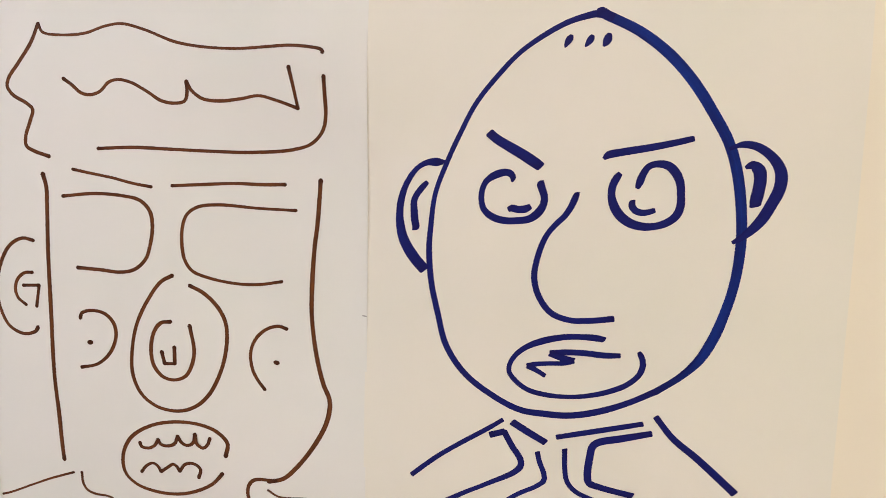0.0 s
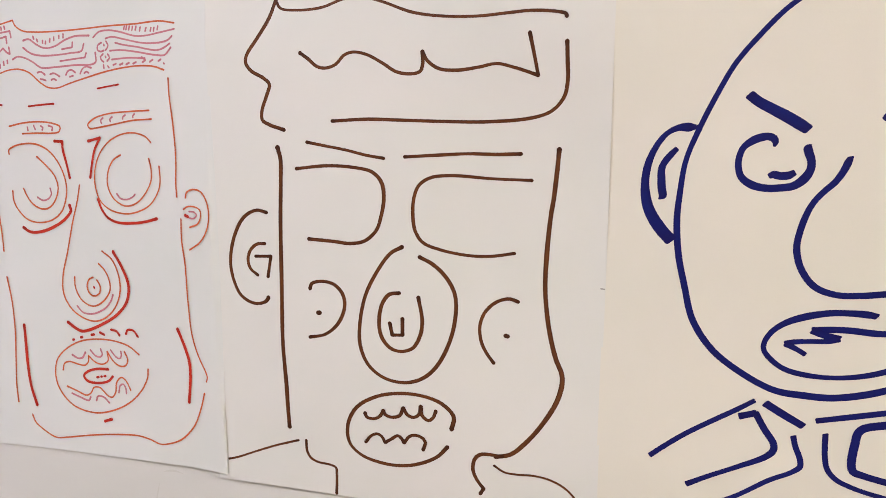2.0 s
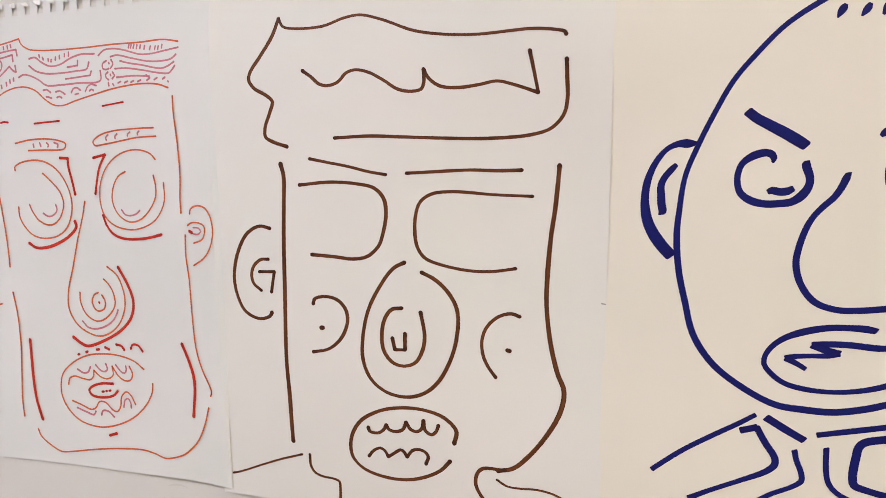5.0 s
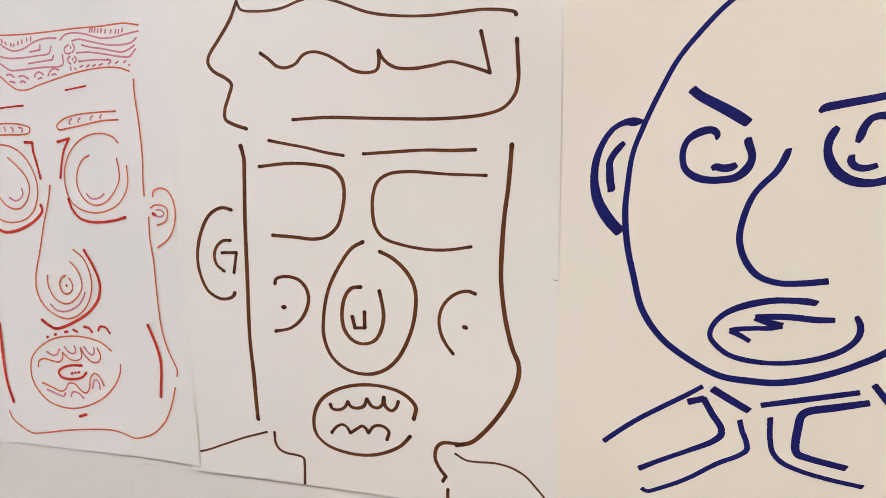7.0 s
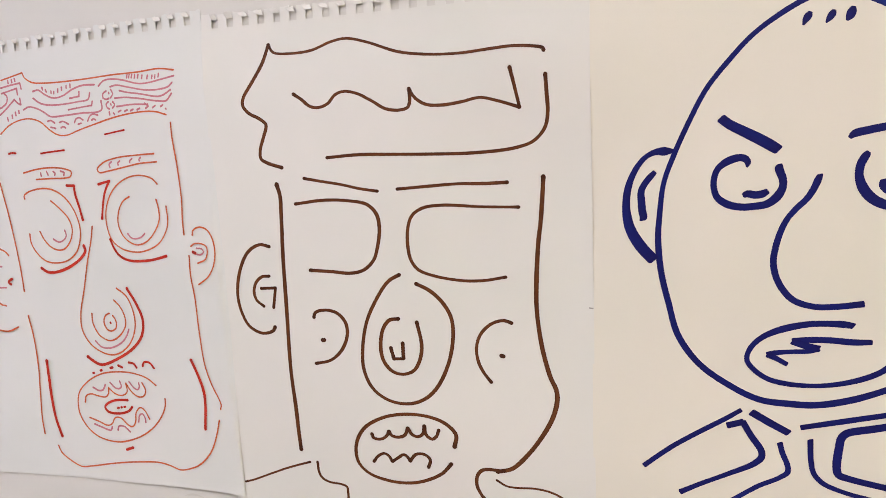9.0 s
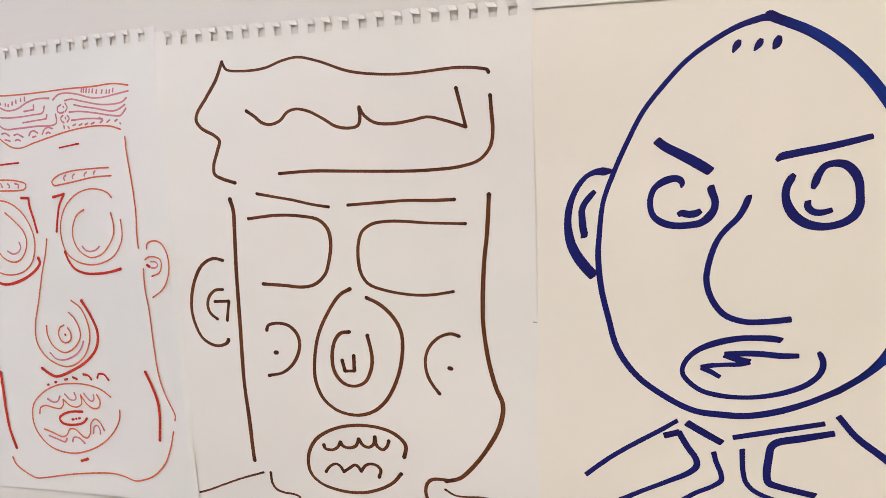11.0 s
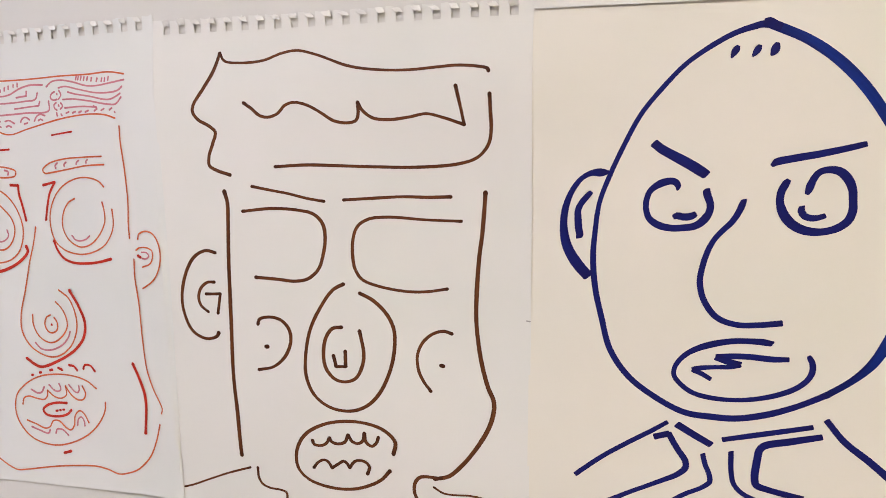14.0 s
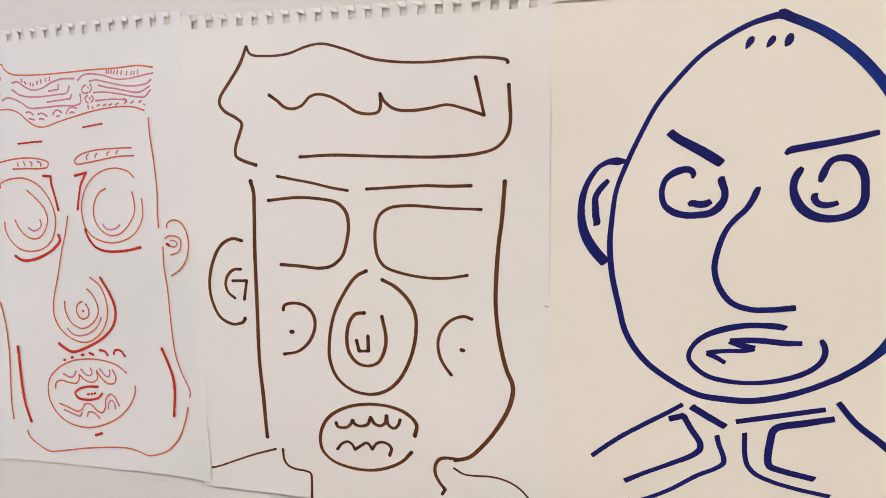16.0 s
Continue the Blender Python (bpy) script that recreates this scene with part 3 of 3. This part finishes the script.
draw(blue, BLUE, 0, (161.4, 245.6, 2.6), (162.5, 248.9, 4.5), (164.4, 254.1, 4.1), (167.3, 258.1, 3.8), (171.9, 259.6, 4.1), (177.9, 258.7, 5), (182.5, 254.3, 5.4), (185, 248.6, 4.9), (185.7, 242.2, 4.6), (185.8, 235.7, 4.8), (183.6, 230.1, 4.8), (178.5, 226, 4.5), (172.1, 223.8, 4.2), (165.4, 223.4, 4.8), (158.4, 225.1, 5.5), (152.4, 229.3, 5.8), (148.6, 235.1, 5.5), (147, 241.3, 4.5), (147.7, 247.2, 4.5), (150, 251.8, 4.2), (151.2, 253.5, 2.9))
draw(blue, BLUE, 0, (159, 238.1, 3.2), (158.8, 235.5, 4.2), (160.8, 232.6, 4.2), (164.4, 231.4, 3.9), (168.5, 231.9, 3.4), (171.6, 233, 2.9))
draw(blue, BLUE, 0, (127.3, 241.7, 2.9), (126.6, 239.3, 3.9), (124.5, 234, 3.8), (121, 228.2, 3.6), (115.9, 222.9, 3.5), (111.5, 217.4, 3.3), (108.4, 211.2, 3.5), (105.2, 200, 3.7), (104.2, 190.1, 3.8), (107.3, 178.9, 3.8), (114.9, 169.2, 3.8), (126, 165.4, 3.7), (138.3, 165.8, 3.7), (151.7, 167.8, 3.7))
draw(blue, BLUE, 0, (147, 154.7, 3.4), (142.3, 155.4, 4.1), (134, 155.5, 3.7), (124, 154.8, 3.8), (110.6, 151.4, 4.2), (100.5, 146.7, 3.5), (94.4, 141.3, 3.2), (91.1, 135.3, 3), (90.9, 130.6, 3), (94.6, 125.5, 3.2), (102, 120.3, 3.2), (111.8, 117.9, 3.2), (125.5, 117.4, 2.8), (139, 119.2, 3.1), (152.1, 123.2, 3.4), (161.8, 128.2, 3.4), (168, 134.3, 3.4), (170, 139.4, 3.7), (169.8, 143.9, 3.7), (168.3, 147.2, 3.3), (167.6, 148.5, 2.3))
draw(blue, BLUE, 0, (156.6, 145.6, 3), (147.8, 145.1, 3.7), (134.4, 145.7, 3.8), (124.4, 145.3, 3.8), (115.9, 144, 4.2), GAP, (122.8, 141.6, 4.1), (129.3, 140.4, 3.8), GAP, (124.6, 138.6, 3.1), (114.5, 137.6, 2.8), (106, 136.4, 3.2), (102.2, 135.1, 3.5), GAP, (107.8, 132.6, 3.2), (112.7, 129.8, 2.8))
draw(blue, BLUE, 0, (87.9, 99.3, 2.7), (78.9, 93, 3), (62.8, 82.6, 3.1), (48.9, 73.1, 3.2), (37.6, 64, 3.2), (30.6, 57.9, 3.2))
draw(blue, BLUE, 0, (80.4, 88.9, 4), (89, 91.8, 4), GAP, (94.1, 83, 4), (99.7, 74.5, 4), (99.9, 70.3, 4), (95.9, 65.8, 3.7), (80.7, 57.4, 3.1), (64.3, 48.9, 3.1), (52.8, 42.3, 3.5))
draw(blue, BLUE, 0, (94.1, 98.3, 4.6), (104.2, 92.6, 4.6), (114.5, 87.2, 4.2))
draw(blue, BLUE, 0, (110, 80.3, 3.3), (111.4, 74.6, 3.3), (114.4, 66.9, 3.3), (114.7, 62.4, 3.3), (110.3, 58.3, 3), (98.7, 51.7, 3), (81.6, 39.4, 2.8), (66.3, 31, 2.8), (57.7, 27.5, 2.8), (54.9, 28.9, 2.9))
draw(blue, BLUE, 0, (121.5, 91.2, 3.2), (136.8, 95.2, 3.5), (155, 100, 3.4), (172, 104.5, 3.1))
draw(blue, BLUE, 0, (177.3, 98.9, 3.7), (160.9, 94.3, 4.5), (145.5, 89.7, 4.5), (142.9, 86.4, 4.5), (142.1, 81.6, 4.6), (141, 68.4, 4.6), (142.2, 63.8, 4.6), (147.8, 61.9, 4.2), (168.2, 58.4, 3.8))
draw(blue, BLUE, 0, (126.6, 83.8, 3.2), (127.3, 70, 3.2), (129.1, 62.8, 3.2), (133.8, 57.6, 3.2), (142.9, 53.8, 2.9), (157, 50.7, 2.8), (177.6, 48.1, 2.8))
draw(blue, BLUE, 0, (179.5, 109.5, 3.7), (189.8, 97.2, 4.1), (204.5, 85.8, 4.4), (226.7, 66.6, 4.7))
draw(blue, BLUE, 0, (210.6, 268.9, 2.1), (213.7, 270.5, 2.5), (218.2, 271.5, 4), (224.8, 270.4, 4.6), (231.6, 266.2, 5.2), (236.8, 260.1, 6.1), (238.7, 254.2, 6.7), (238.1, 247, 6.7), (234.8, 239, 6.4), (230.1, 229.9, 6.2), (224.3, 223, 5), (219.2, 218.6, 3.4), (215.4, 216.2, 2.2))
draw(blue, BLUE, 0, (219.7, 258.7, 2.1), (222.9, 260.1, 4.9), (226.6, 257.6, 7), (227.7, 253, 7), (227.2, 246, 6.8), (226.3, 240.6, 6.8), (226.1, 237.7, 5.9))

draw(orange, ORANGE, 1.2, (78.9, 341.8), (90.9, 343.7), (102.2, 345.6), GAP, (104.3, 341.5), (111.6, 337), (123.7, 335.3), (141.2, 334.5), (167.3, 334.4), (192.8, 334.8), (217.7, 334.4), (238, 334.8), (251.2, 332.5))
draw(orange, ORANGE, 1.2, (70.5, 298.8), (81.2, 305), (93.7, 308.4), (105.2, 308.6), (114.9, 305.4), (123.7, 298.3), (131.7, 293.7), (140.3, 292.8), (154.1, 295.9), (170.1, 299.1), (188.1, 302.3), (205.8, 304.2), (220.6, 304.6), (233, 303.3), (241.8, 300.4))
draw(orange, PINK, 1.4, (111.5, 329.8), (117.3, 330.4), (123.3, 326.5), (131.6, 322.9), (141.6, 323.6), (152.2, 327.7), (162.2, 329.7), (174.7, 329.2))
draw(orange, PINK, 1.4, (111, 324.5), (117.7, 320), (127.4, 317.6), (140.5, 317.1), (155.9, 317.7), (167, 318.8), (169.3, 323.5))
draw(orange, PINK, 1.3, (148.4, 321), (158.3, 321.8), GAP, (158.7, 325.4))
draw(orange, PINK, 1.3, (145.8, 312.4), (159.5, 313.2), (169.7, 313.7), GAP, (171, 316.8))
draw(orange, PINK, 1.4, (99.5, 316.3), (104.8, 318.1), (112.5, 316.5), (119.8, 313), (126.8, 308.7), (141.1, 308.3), (158.6, 308.7), (176.1, 308.4), (179.6, 310), (179.7, 316.6))
draw(orange, PINK, 1.3, (178.6, 327.6), (183.9, 331.1), (192.5, 331.7), (202.8, 329.9), (217, 325.9), (227.2, 325.5), (239.4, 326.8), (251.4, 328.2))
draw(orange, PINK, 1.3, (190.1, 326), (196.1, 326.7), (208.4, 323.9), (224.7, 320.3), (238.9, 319.7), (246, 320.9), (249.5, 323.4))
draw(orange, PINK, 1.3, (198.9, 322.3), (205.9, 320.4), (218.2, 318.1), (236.4, 314.5), (242.6, 315.8), (247.8, 318.4))
draw(orange, PINK, 1.3, (193.7, 317), (203.3, 316.8), (217.8, 314.6), (234, 311.4), (243.1, 310.7), (246.3, 313.1), (248.6, 315.6))
draw(orange, PINK, 1.3, (194.9, 310.6), (211, 310.8), (225.5, 309.5))
draw(orange, PINK, 1.3, (222.6, 310.6), (225.8, 308.2), GAP, (223.1, 306.8))
draw(orange, PINK, 1.3, (186, 323.3), (182.5, 321.5), (182.1, 318.3), (185.1, 316.9), (188, 317.5))
draw(orange, PINK, 1.3, (190.4, 324), (192.1, 320.6), (189.6, 317.6))
draw(orange, PINK, 1.3, (187, 315), (184.5, 313.2), (185.2, 310.7), (187.2, 309.4))
draw(orange, PINK, 1.3, (191.3, 314.6), (193, 312.1), (190.5, 309.9))
draw(orange, PINK, 1.3, (188.2, 321.8), (188.5, 321))
draw(orange, PINK, 1.3, (189.1, 313.2), (189.4, 312.3))
draw(orange, PINK, 1.3, (207.8, 333.5), (207.1, 331.1))
draw(orange, PINK, 1.3, (209.8, 333.3), (209.1, 330.9))
draw(orange, PINK, 1.3, (212.3, 333.1), (211.6, 330.6))
draw(orange, PINK, 1.3, (215.1, 332.6), (214.5, 330.1))
draw(orange, PINK, 1.3, (218.2, 332.5), (217.6, 329.9))
draw(orange, PINK, 1.3, (222, 331.6), (221.4, 329.1))
draw(orange, PINK, 1.3, (227.1, 330.9), (226.4, 328.5))
draw(orange, PINK, 1.2, (231.5, 330.6), (230.9, 328.2))
draw(orange, PINK, 1.2, (234.2, 330.5), (233.7, 328))
draw(orange, PINK, 1.2, (237.5, 331.3), (237, 328.7))
draw(orange, PINK, 1.4, (121.6, 332.2), (122.2, 330.1))
draw(orange, PINK, 1.4, (125, 329.9), (125.8, 328.1))
draw(orange, PINK, 1.4, (130.6, 328.5), (130.6, 326.7))
draw(orange, PINK, 1.4, (133.5, 327.7), (133.2, 326.1))
draw(orange, PINK, 1.4, (137.8, 329.3), (137.4, 327))
draw(orange, PINK, 1.3, (141.6, 330.4), (141.5, 327.9))
draw(orange, PINK, 1.3, (146.6, 331.2), (146.4, 329.1))
draw(orange, PINK, 1.3, (150.6, 332), (150.4, 329.2))
draw(orange, PINK, 1.4, (86.4, 340.7), (86.6, 338.6))
draw(orange, PINK, 1.4, (90.4, 341.2), (90.6, 338.9))
draw(orange, PINK, 1.4, (93.5, 341.8), (94.1, 339.6))
draw(orange, PINK, 1.4, (81, 311.4), (81.4, 308.9))
draw(orange, PINK, 1.4, (86.5, 313.3), (86.5, 310.6))
draw(orange, PINK, 1.4, (90.4, 315.2), (90.5, 312.4))
draw(orange, PINK, 1.4, (94.3, 316.1), (94.3, 313.8))
draw(orange, PINK, 1.3, (186.8, 307.3), (187, 304.9))
draw(orange, PINK, 1.3, (190.9, 306.1), (191.8, 304.9))
draw(orange, PINK, 1.3, (196, 306.5), (198.7, 307.4))
draw(orange, PINK, 1.3, (202.2, 306.3), (205.1, 307.2))
draw(orange, PINK, 1.3, (208.2, 306.3), (210.9, 307.2))
draw(orange, PINK, 1.3, (214.6, 306.4), (217.5, 307.3))
draw(orange, PINK, 1.3, (229.9, 306.7), (232.6, 308))
draw(orange, PINK, 1.3, (237.6, 306.8), (239.8, 307.9))
draw(orange, PINK, 1.2, (242.1, 305.1), (242.6, 304.5))
draw(orange, PINK, 1.4, (77.8, 335.6), (89.7, 337), (99.1, 337.7), GAP, (99.9, 332.9))
draw(orange, PINK, 1.4, (78.3, 331.2), (86.7, 332.5), (95, 333.9), GAP, (95.3, 328.8))
draw(orange, PINK, 1.4, (73.8, 314.3), (81.7, 318.9), (91.2, 325.2), GAP, (95.1, 321.6), (97.7, 320.6), GAP, (97.1, 325.7))
draw(orange, PINK, 1.4, (80.6, 331.4), (83.6, 328.2), (82.8, 323.9), (78.6, 320.9), (74.8, 319.4))
draw(orange, PINK, 1.4, (123.2, 305.1), (126.6, 305.5), (130.2, 303.2))
draw(orange, PINK, 1.4, (125.6, 300.2), (128.4, 299.6), (130.5, 298.9))
draw(orange, PINK, 1.4, (135.3, 303.3), (139.1, 303.8), (144.1, 301.2))
draw(orange, PINK, 1.4, (136, 299), (138.4, 299.7), (140.6, 298.6))
draw(orange, PINK, 1.3, (150.4, 302), (152.5, 304.7), (155.9, 305.4), (159.4, 303.3))
draw(orange, PINK, 1.3, (153.9, 300.4), (157.2, 301))
draw(orange, PINK, 1.3, (164, 302.1), (166.8, 305.7), (170.4, 307), (175, 305.8))
draw(orange, PINK, 1.3, (168, 302.3), (170.2, 303.3), (172.1, 302.3))
draw(orange, RED, 1.3, (179.5, 290.5), (189.6, 291.5), (199.6, 292.4))
draw(orange, RED, 1.6, (76.5, 282.2), (80.2, 282.7), (84.1, 282.2))
draw(orange, RED, 1.5, (111.1, 280.2), (122.6, 280.8), (136, 281.2))
draw(orange, ORANGE, 1.3, (89.7, 265.6), (104.2, 267.7), (120.2, 268.1), (133.4, 266.4), (140.1, 263.6), (138.9, 260.1), (132.1, 259), (118.6, 259.4), (102.5, 259.5))
draw(orange, PINK, 1.4, (108, 264.4), (108.3, 261.9))
draw(orange, PINK, 1.4, (114.5, 265.4), (115.6, 262.4))
draw(orange, PINK, 1.4, (121.4, 264.9), (123.4, 263.4), (122.5, 261.8))
draw(orange, PINK, 1.4, (129.1, 264.8), (132.8, 263.4), (132, 261.2))
draw(orange, PINK, 1.3, (182.6, 268.9), (180.1, 266.9), (180.8, 264.9))
draw(orange, PINK, 1.3, (191.5, 269.2), (189.1, 267.4), (189.5, 266))
draw(orange, PINK, 1.3, (204.2, 270.1), (201.8, 268.6), (201.6, 267.3))
draw(orange, PINK, 1.3, (213, 270.5), (211.3, 269.1), (211.5, 268))
draw(orange, ORANGE, 1.2, (226.8, 272.5), (209.6, 272.5), (187.5, 271.6), (173.7, 268.6), (167.3, 264), (169.1, 261.4), (177, 261.8), (195.1, 264), (210.8, 265.9), (228.6, 266.2))
draw(orange, RED, 2.2, (133.6, 252.9), (141.1, 252.3), GAP, (141, 246.6), (143.6, 235.2), (145.7, 224.3))
draw(orange, RED, 2.1, (166.5, 252.1), (178.2, 254.2), GAP, (172, 245.1), (168.6, 235), (166, 224.5))
draw(orange, ORANGE, 1.3, (86.9, 244), (86.6, 246.6), (92.5, 249.9), (108.1, 251.8), (119.1, 249.8), (129.4, 243.7), (137.5, 232.9), (141.5, 220.5), (140.7, 209.9), (135.2, 198.6), (125.1, 191.7), (110.8, 189.6), (99.7, 192.2), (90.6, 200.6), (87.2, 207.9), (87.2, 214.8))
draw(orange, ORANGE, 1.3, (114.7, 241.4), (123.2, 234.4), (130.9, 226.1), (133.4, 217.2), (129.9, 207.6), (123.3, 201.5), (116.2, 200.3), (107.6, 203.7), (101.7, 210.3), (98.6, 216.6))
draw(orange, PINK, 1.4, (112.1, 209.6), (117.4, 207.1), (123.3, 208.7), (126.3, 212.2), (125.4, 216.6))
draw(orange, RED, 2.5, (95, 185.6), (101.4, 182.1), (111.9, 182.1), (126.4, 186.3), (138.8, 193.2), (144.3, 199.2), (143.2, 203.4))
draw(orange, ORANGE, 1.2, (227, 249.4), (222.1, 253.8), (210.6, 256.9), (198.3, 255.9), (186.5, 251.1), (177.4, 243.1), (171.4, 231.4), (170.2, 219.5), (174, 207.3), (183.1, 200.3), (198.6, 197.1), (212.3, 199.1), (224.1, 204.7), (231.9, 214.5), (233.9, 221.1), (233.6, 232.2))
draw(orange, ORANGE, 1.2, (197.2, 241), (189.9, 237.5), (184.2, 229.3), (182.6, 219.1), (186.9, 209.6), (195.1, 204), (201.7, 202.9), (211.1, 205.7), (219.9, 213.1), (225.5, 222.1), (225.9, 230.4), (224.3, 237.8))
draw(orange, PINK, 1.3, (191.3, 212.1), (194.6, 208.6), (200.1, 207.8), (206, 209.3), (209.2, 211.7))
draw(orange, RED, 2.1, (172.2, 207.9), (175.2, 200.4), (181, 193.9), (190.7, 190.4), (206.5, 190.1), (217.8, 191.4), (229, 193.8))
draw(orange, ORANGE, 1.3, (154.7, 218.8), (151.1, 206.1), (145.1, 190.4), (141.5, 178.9), (137.7, 166.8), (130.8, 146), (130.5, 132), (138.7, 119.3), (155, 112.1), (167, 113.5), (180.2, 122.6), (187.5, 136.6), (187.4, 148.9), (182, 161.2), (172.3, 168))
draw(orange, ORANGE, 1.3, (142.7, 146.7), (142.5, 139), (147.6, 128.8), (158.4, 123.9), (169.4, 128.1), (177.4, 137.4), (177.4, 145.3), (173.4, 153.1), (167.8, 158.1))
draw(orange, ORANGE, 1.3, (161.3, 147.1), (156.9, 145), (154.5, 139.2), (157.1, 133.5), (161.2, 132.2), (166.7, 134.9), (167.6, 140.6), (164.8, 145.1))
draw(orange, RED, 1.6, (161.3, 139.4), (161.7, 138.7))
draw(orange, PINK, 1.4, (142.8, 123.3), (148.7, 118.3), (158.9, 117.9), (171.5, 123.1), (177.8, 129.4), (180.3, 134.1))
draw(orange, RED, 2.5, (183.5, 167.9), (191.4, 155.7), (196.5, 142.4), (193.9, 130), (184, 119.4), (166.4, 109.6), (146.3, 103), (139.4, 105.2), (132.2, 109.7))
draw(orange, RED, 1.9, (135.8, 95.4), (137, 95.7))
draw(orange, RED, 1.9, (144, 97.8), (145.6, 98.3))
draw(orange, RED, 1.9, (155, 100.5), (157.7, 101.1))
draw(orange, RED, 1.9, (163.8, 103), (168, 101.5))
draw(orange, RED, 1.9, (175.5, 106), (180.9, 105.1), (183.6, 102))
draw(orange, RED, 1.9, (190.3, 103.7), (192.2, 106.9), (198, 106.8), (202.1, 102.4))
draw(orange, ORANGE, 1.3, (201.9, 88), (193, 93.6), (179, 97), (161.5, 97.5), (143.5, 94.7), (127.7, 87), (117.9, 77.1), (115.7, 62.5), (120.8, 50.7), (132.7, 40.6), (152.6, 36.5), (170.2, 39.5), (188.7, 47.9), (202.1, 59.5), (208.8, 70.3), (209.9, 77.3))
draw(orange, ORANGE, 1.3, (123.6, 69.7), (125.3, 75), (130.6, 77.1), (139.1, 75.6), (146.4, 75.2), (149.8, 78.4), (150.5, 83.2), GAP, (157.1, 78.4), (164.3, 77.3), (170, 80.7), (169.7, 88.1), GAP, (175, 81), (181.7, 77.2), (187.7, 78.2), (190.1, 83), (187.3, 89.3))
draw(orange, PINK, 1.5, (133.9, 83), (139.8, 80.4), (144.3, 81.3), (147.4, 85.9))
draw(orange, PINK, 1.4, (152.7, 88), (157.9, 83.5), (162.2, 83.1), (164.6, 85), (163.2, 89.6))
draw(orange, PINK, 1.4, (173.4, 89.5), (178.5, 84.2), (181.8, 83.2), (184, 86.1), (183.6, 89.1))
draw(orange, RED, 2.1, (169.5, 73.6), (157.7, 72.9), (148.6, 70.1), (144.5, 66.4), (147.4, 62.5), (159, 61.5), (169.6, 64.2), (173.7, 68))
draw(orange, RED, 1.9, (157.8, 66.1), (159.4, 66.4))
draw(orange, RED, 1.8, (161.8, 67), (162.7, 67.1))
draw(orange, RED, 1.9, (165.1, 67.5), (166.4, 67.8))
draw(orange, ORANGE, 1.3, (126.7, 56.3), (135.9, 53.5), (145.7, 50.4), (150.4, 52.4), (154, 57.4), (159.9, 57.8), (167.8, 51.8), (172, 51), (175.6, 55.2), (177.4, 63.6), (182.6, 68.1), (187.2, 65.4), (191, 58.6))
draw(orange, PINK, 1.5, (131.2, 50.8), (139.6, 48.2), (148.1, 46.3), (150, 49.3))
draw(orange, PINK, 1.5, (155.7, 46.8), (157.4, 50.4), (163.2, 50.4), (168.7, 46.2))
draw(orange, PINK, 1.4, (179, 55.4), (180.8, 61.4), (183.9, 62.8), (186.3, 59.5), (186.5, 55.5))
draw(orange, RED, 2.3, (163.2, 30.5), (170.1, 32.7))
draw(orange, ORANGE, 1.3, (88.2, 29.2), (90.9, 23.1), (100.5, 16.3), (111.8, 11.7), (122.5, 12.8), (149.7, 17.5), (173.2, 20.5), (195.9, 21.9), (206.7, 20.3), (217.1, 17.4), (225.5, 18.8), (237, 23.4), (249.7, 35.1), (257.6, 49.7), (262.4, 63.1))
draw(orange, ORANGE, 1.4, (72.9, 144.5), (75.7, 126.5), (76.5, 99.9), (74.9, 77.8), (73.4, 53.1), (74.3, 39))
draw(orange, ORANGE, 1.4, (62.2, 258.6), (66.6, 232.3), (70.4, 201.1), (72, 179.8), (72.3, 165.9))
draw(orange, RED, 2.8, (86.6, 105), (86.8, 88), (87.1, 70.9), (89, 53.9), (93.9, 37.9))
draw(orange, RED, 2.5, (241.3, 111.2), (246.6, 98.6), (250.1, 86.6), (250.3, 75.4), (247.4, 54.7))
draw(orange, ORANGE, 1.2, (245.7, 294.4), (245.8, 283.4), (248.2, 260.9), (249.4, 236.7), (248.4, 220.6), (248.6, 209.9))
draw(orange, ORANGE, 1.2, (251.4, 193.9), (250.9, 178.7), (252.6, 160.9), (253, 132.9), (254.5, 107.8), (258.8, 92.5), (266.1, 76.3), (265, 72.5))
draw(orange, ORANGE, 1.2, (256.5, 209.3), (257.6, 213), (263.9, 215.3), (270.6, 213.4), (275.2, 206.8), (276.7, 196.3), (274, 185.8), (268.1, 177.7), (257.9, 171.5))
draw(orange, ORANGE, 1.2, (254.1, 200.9), (257.4, 202.8), (264.3, 202.8), (269, 200.5), (269.4, 195.7), (266.8, 190.8), (259.1, 188))
draw(orange, PINK, 1.3, (259.3, 199.4), (264, 199), (266, 196.6), (263.3, 194.5), (259.4, 194.7))
draw(orange, RED, 2.1, (255.5, 196.7), (257.9, 195.5))
draw(orange, RED, 2.2, (60.3, 176.8), (55.6, 173.9), (58.4, 172))
draw(orange, PINK, 1.5, (44.7, 169.2), (52.6, 169.2))
draw(orange, ORANGE, 1.4, (42.1, 155.8), (44.9, 154), (49.5, 153.3))
draw(orange, ORANGE, 1.4, (37.3, 131.3), (48.3, 130.5), (60.1, 134.5))
draw(orange, ORANGE, 1.4, (51.2, 202.9), (56.9, 200.4), (60.4, 197))
draw(orange, PINK, 1.5, (48.3, 187.6), (50.7, 187.6))

draw(brown, PENCIL, 0.8, (277.1, 162.9), (279.4, 162.7))
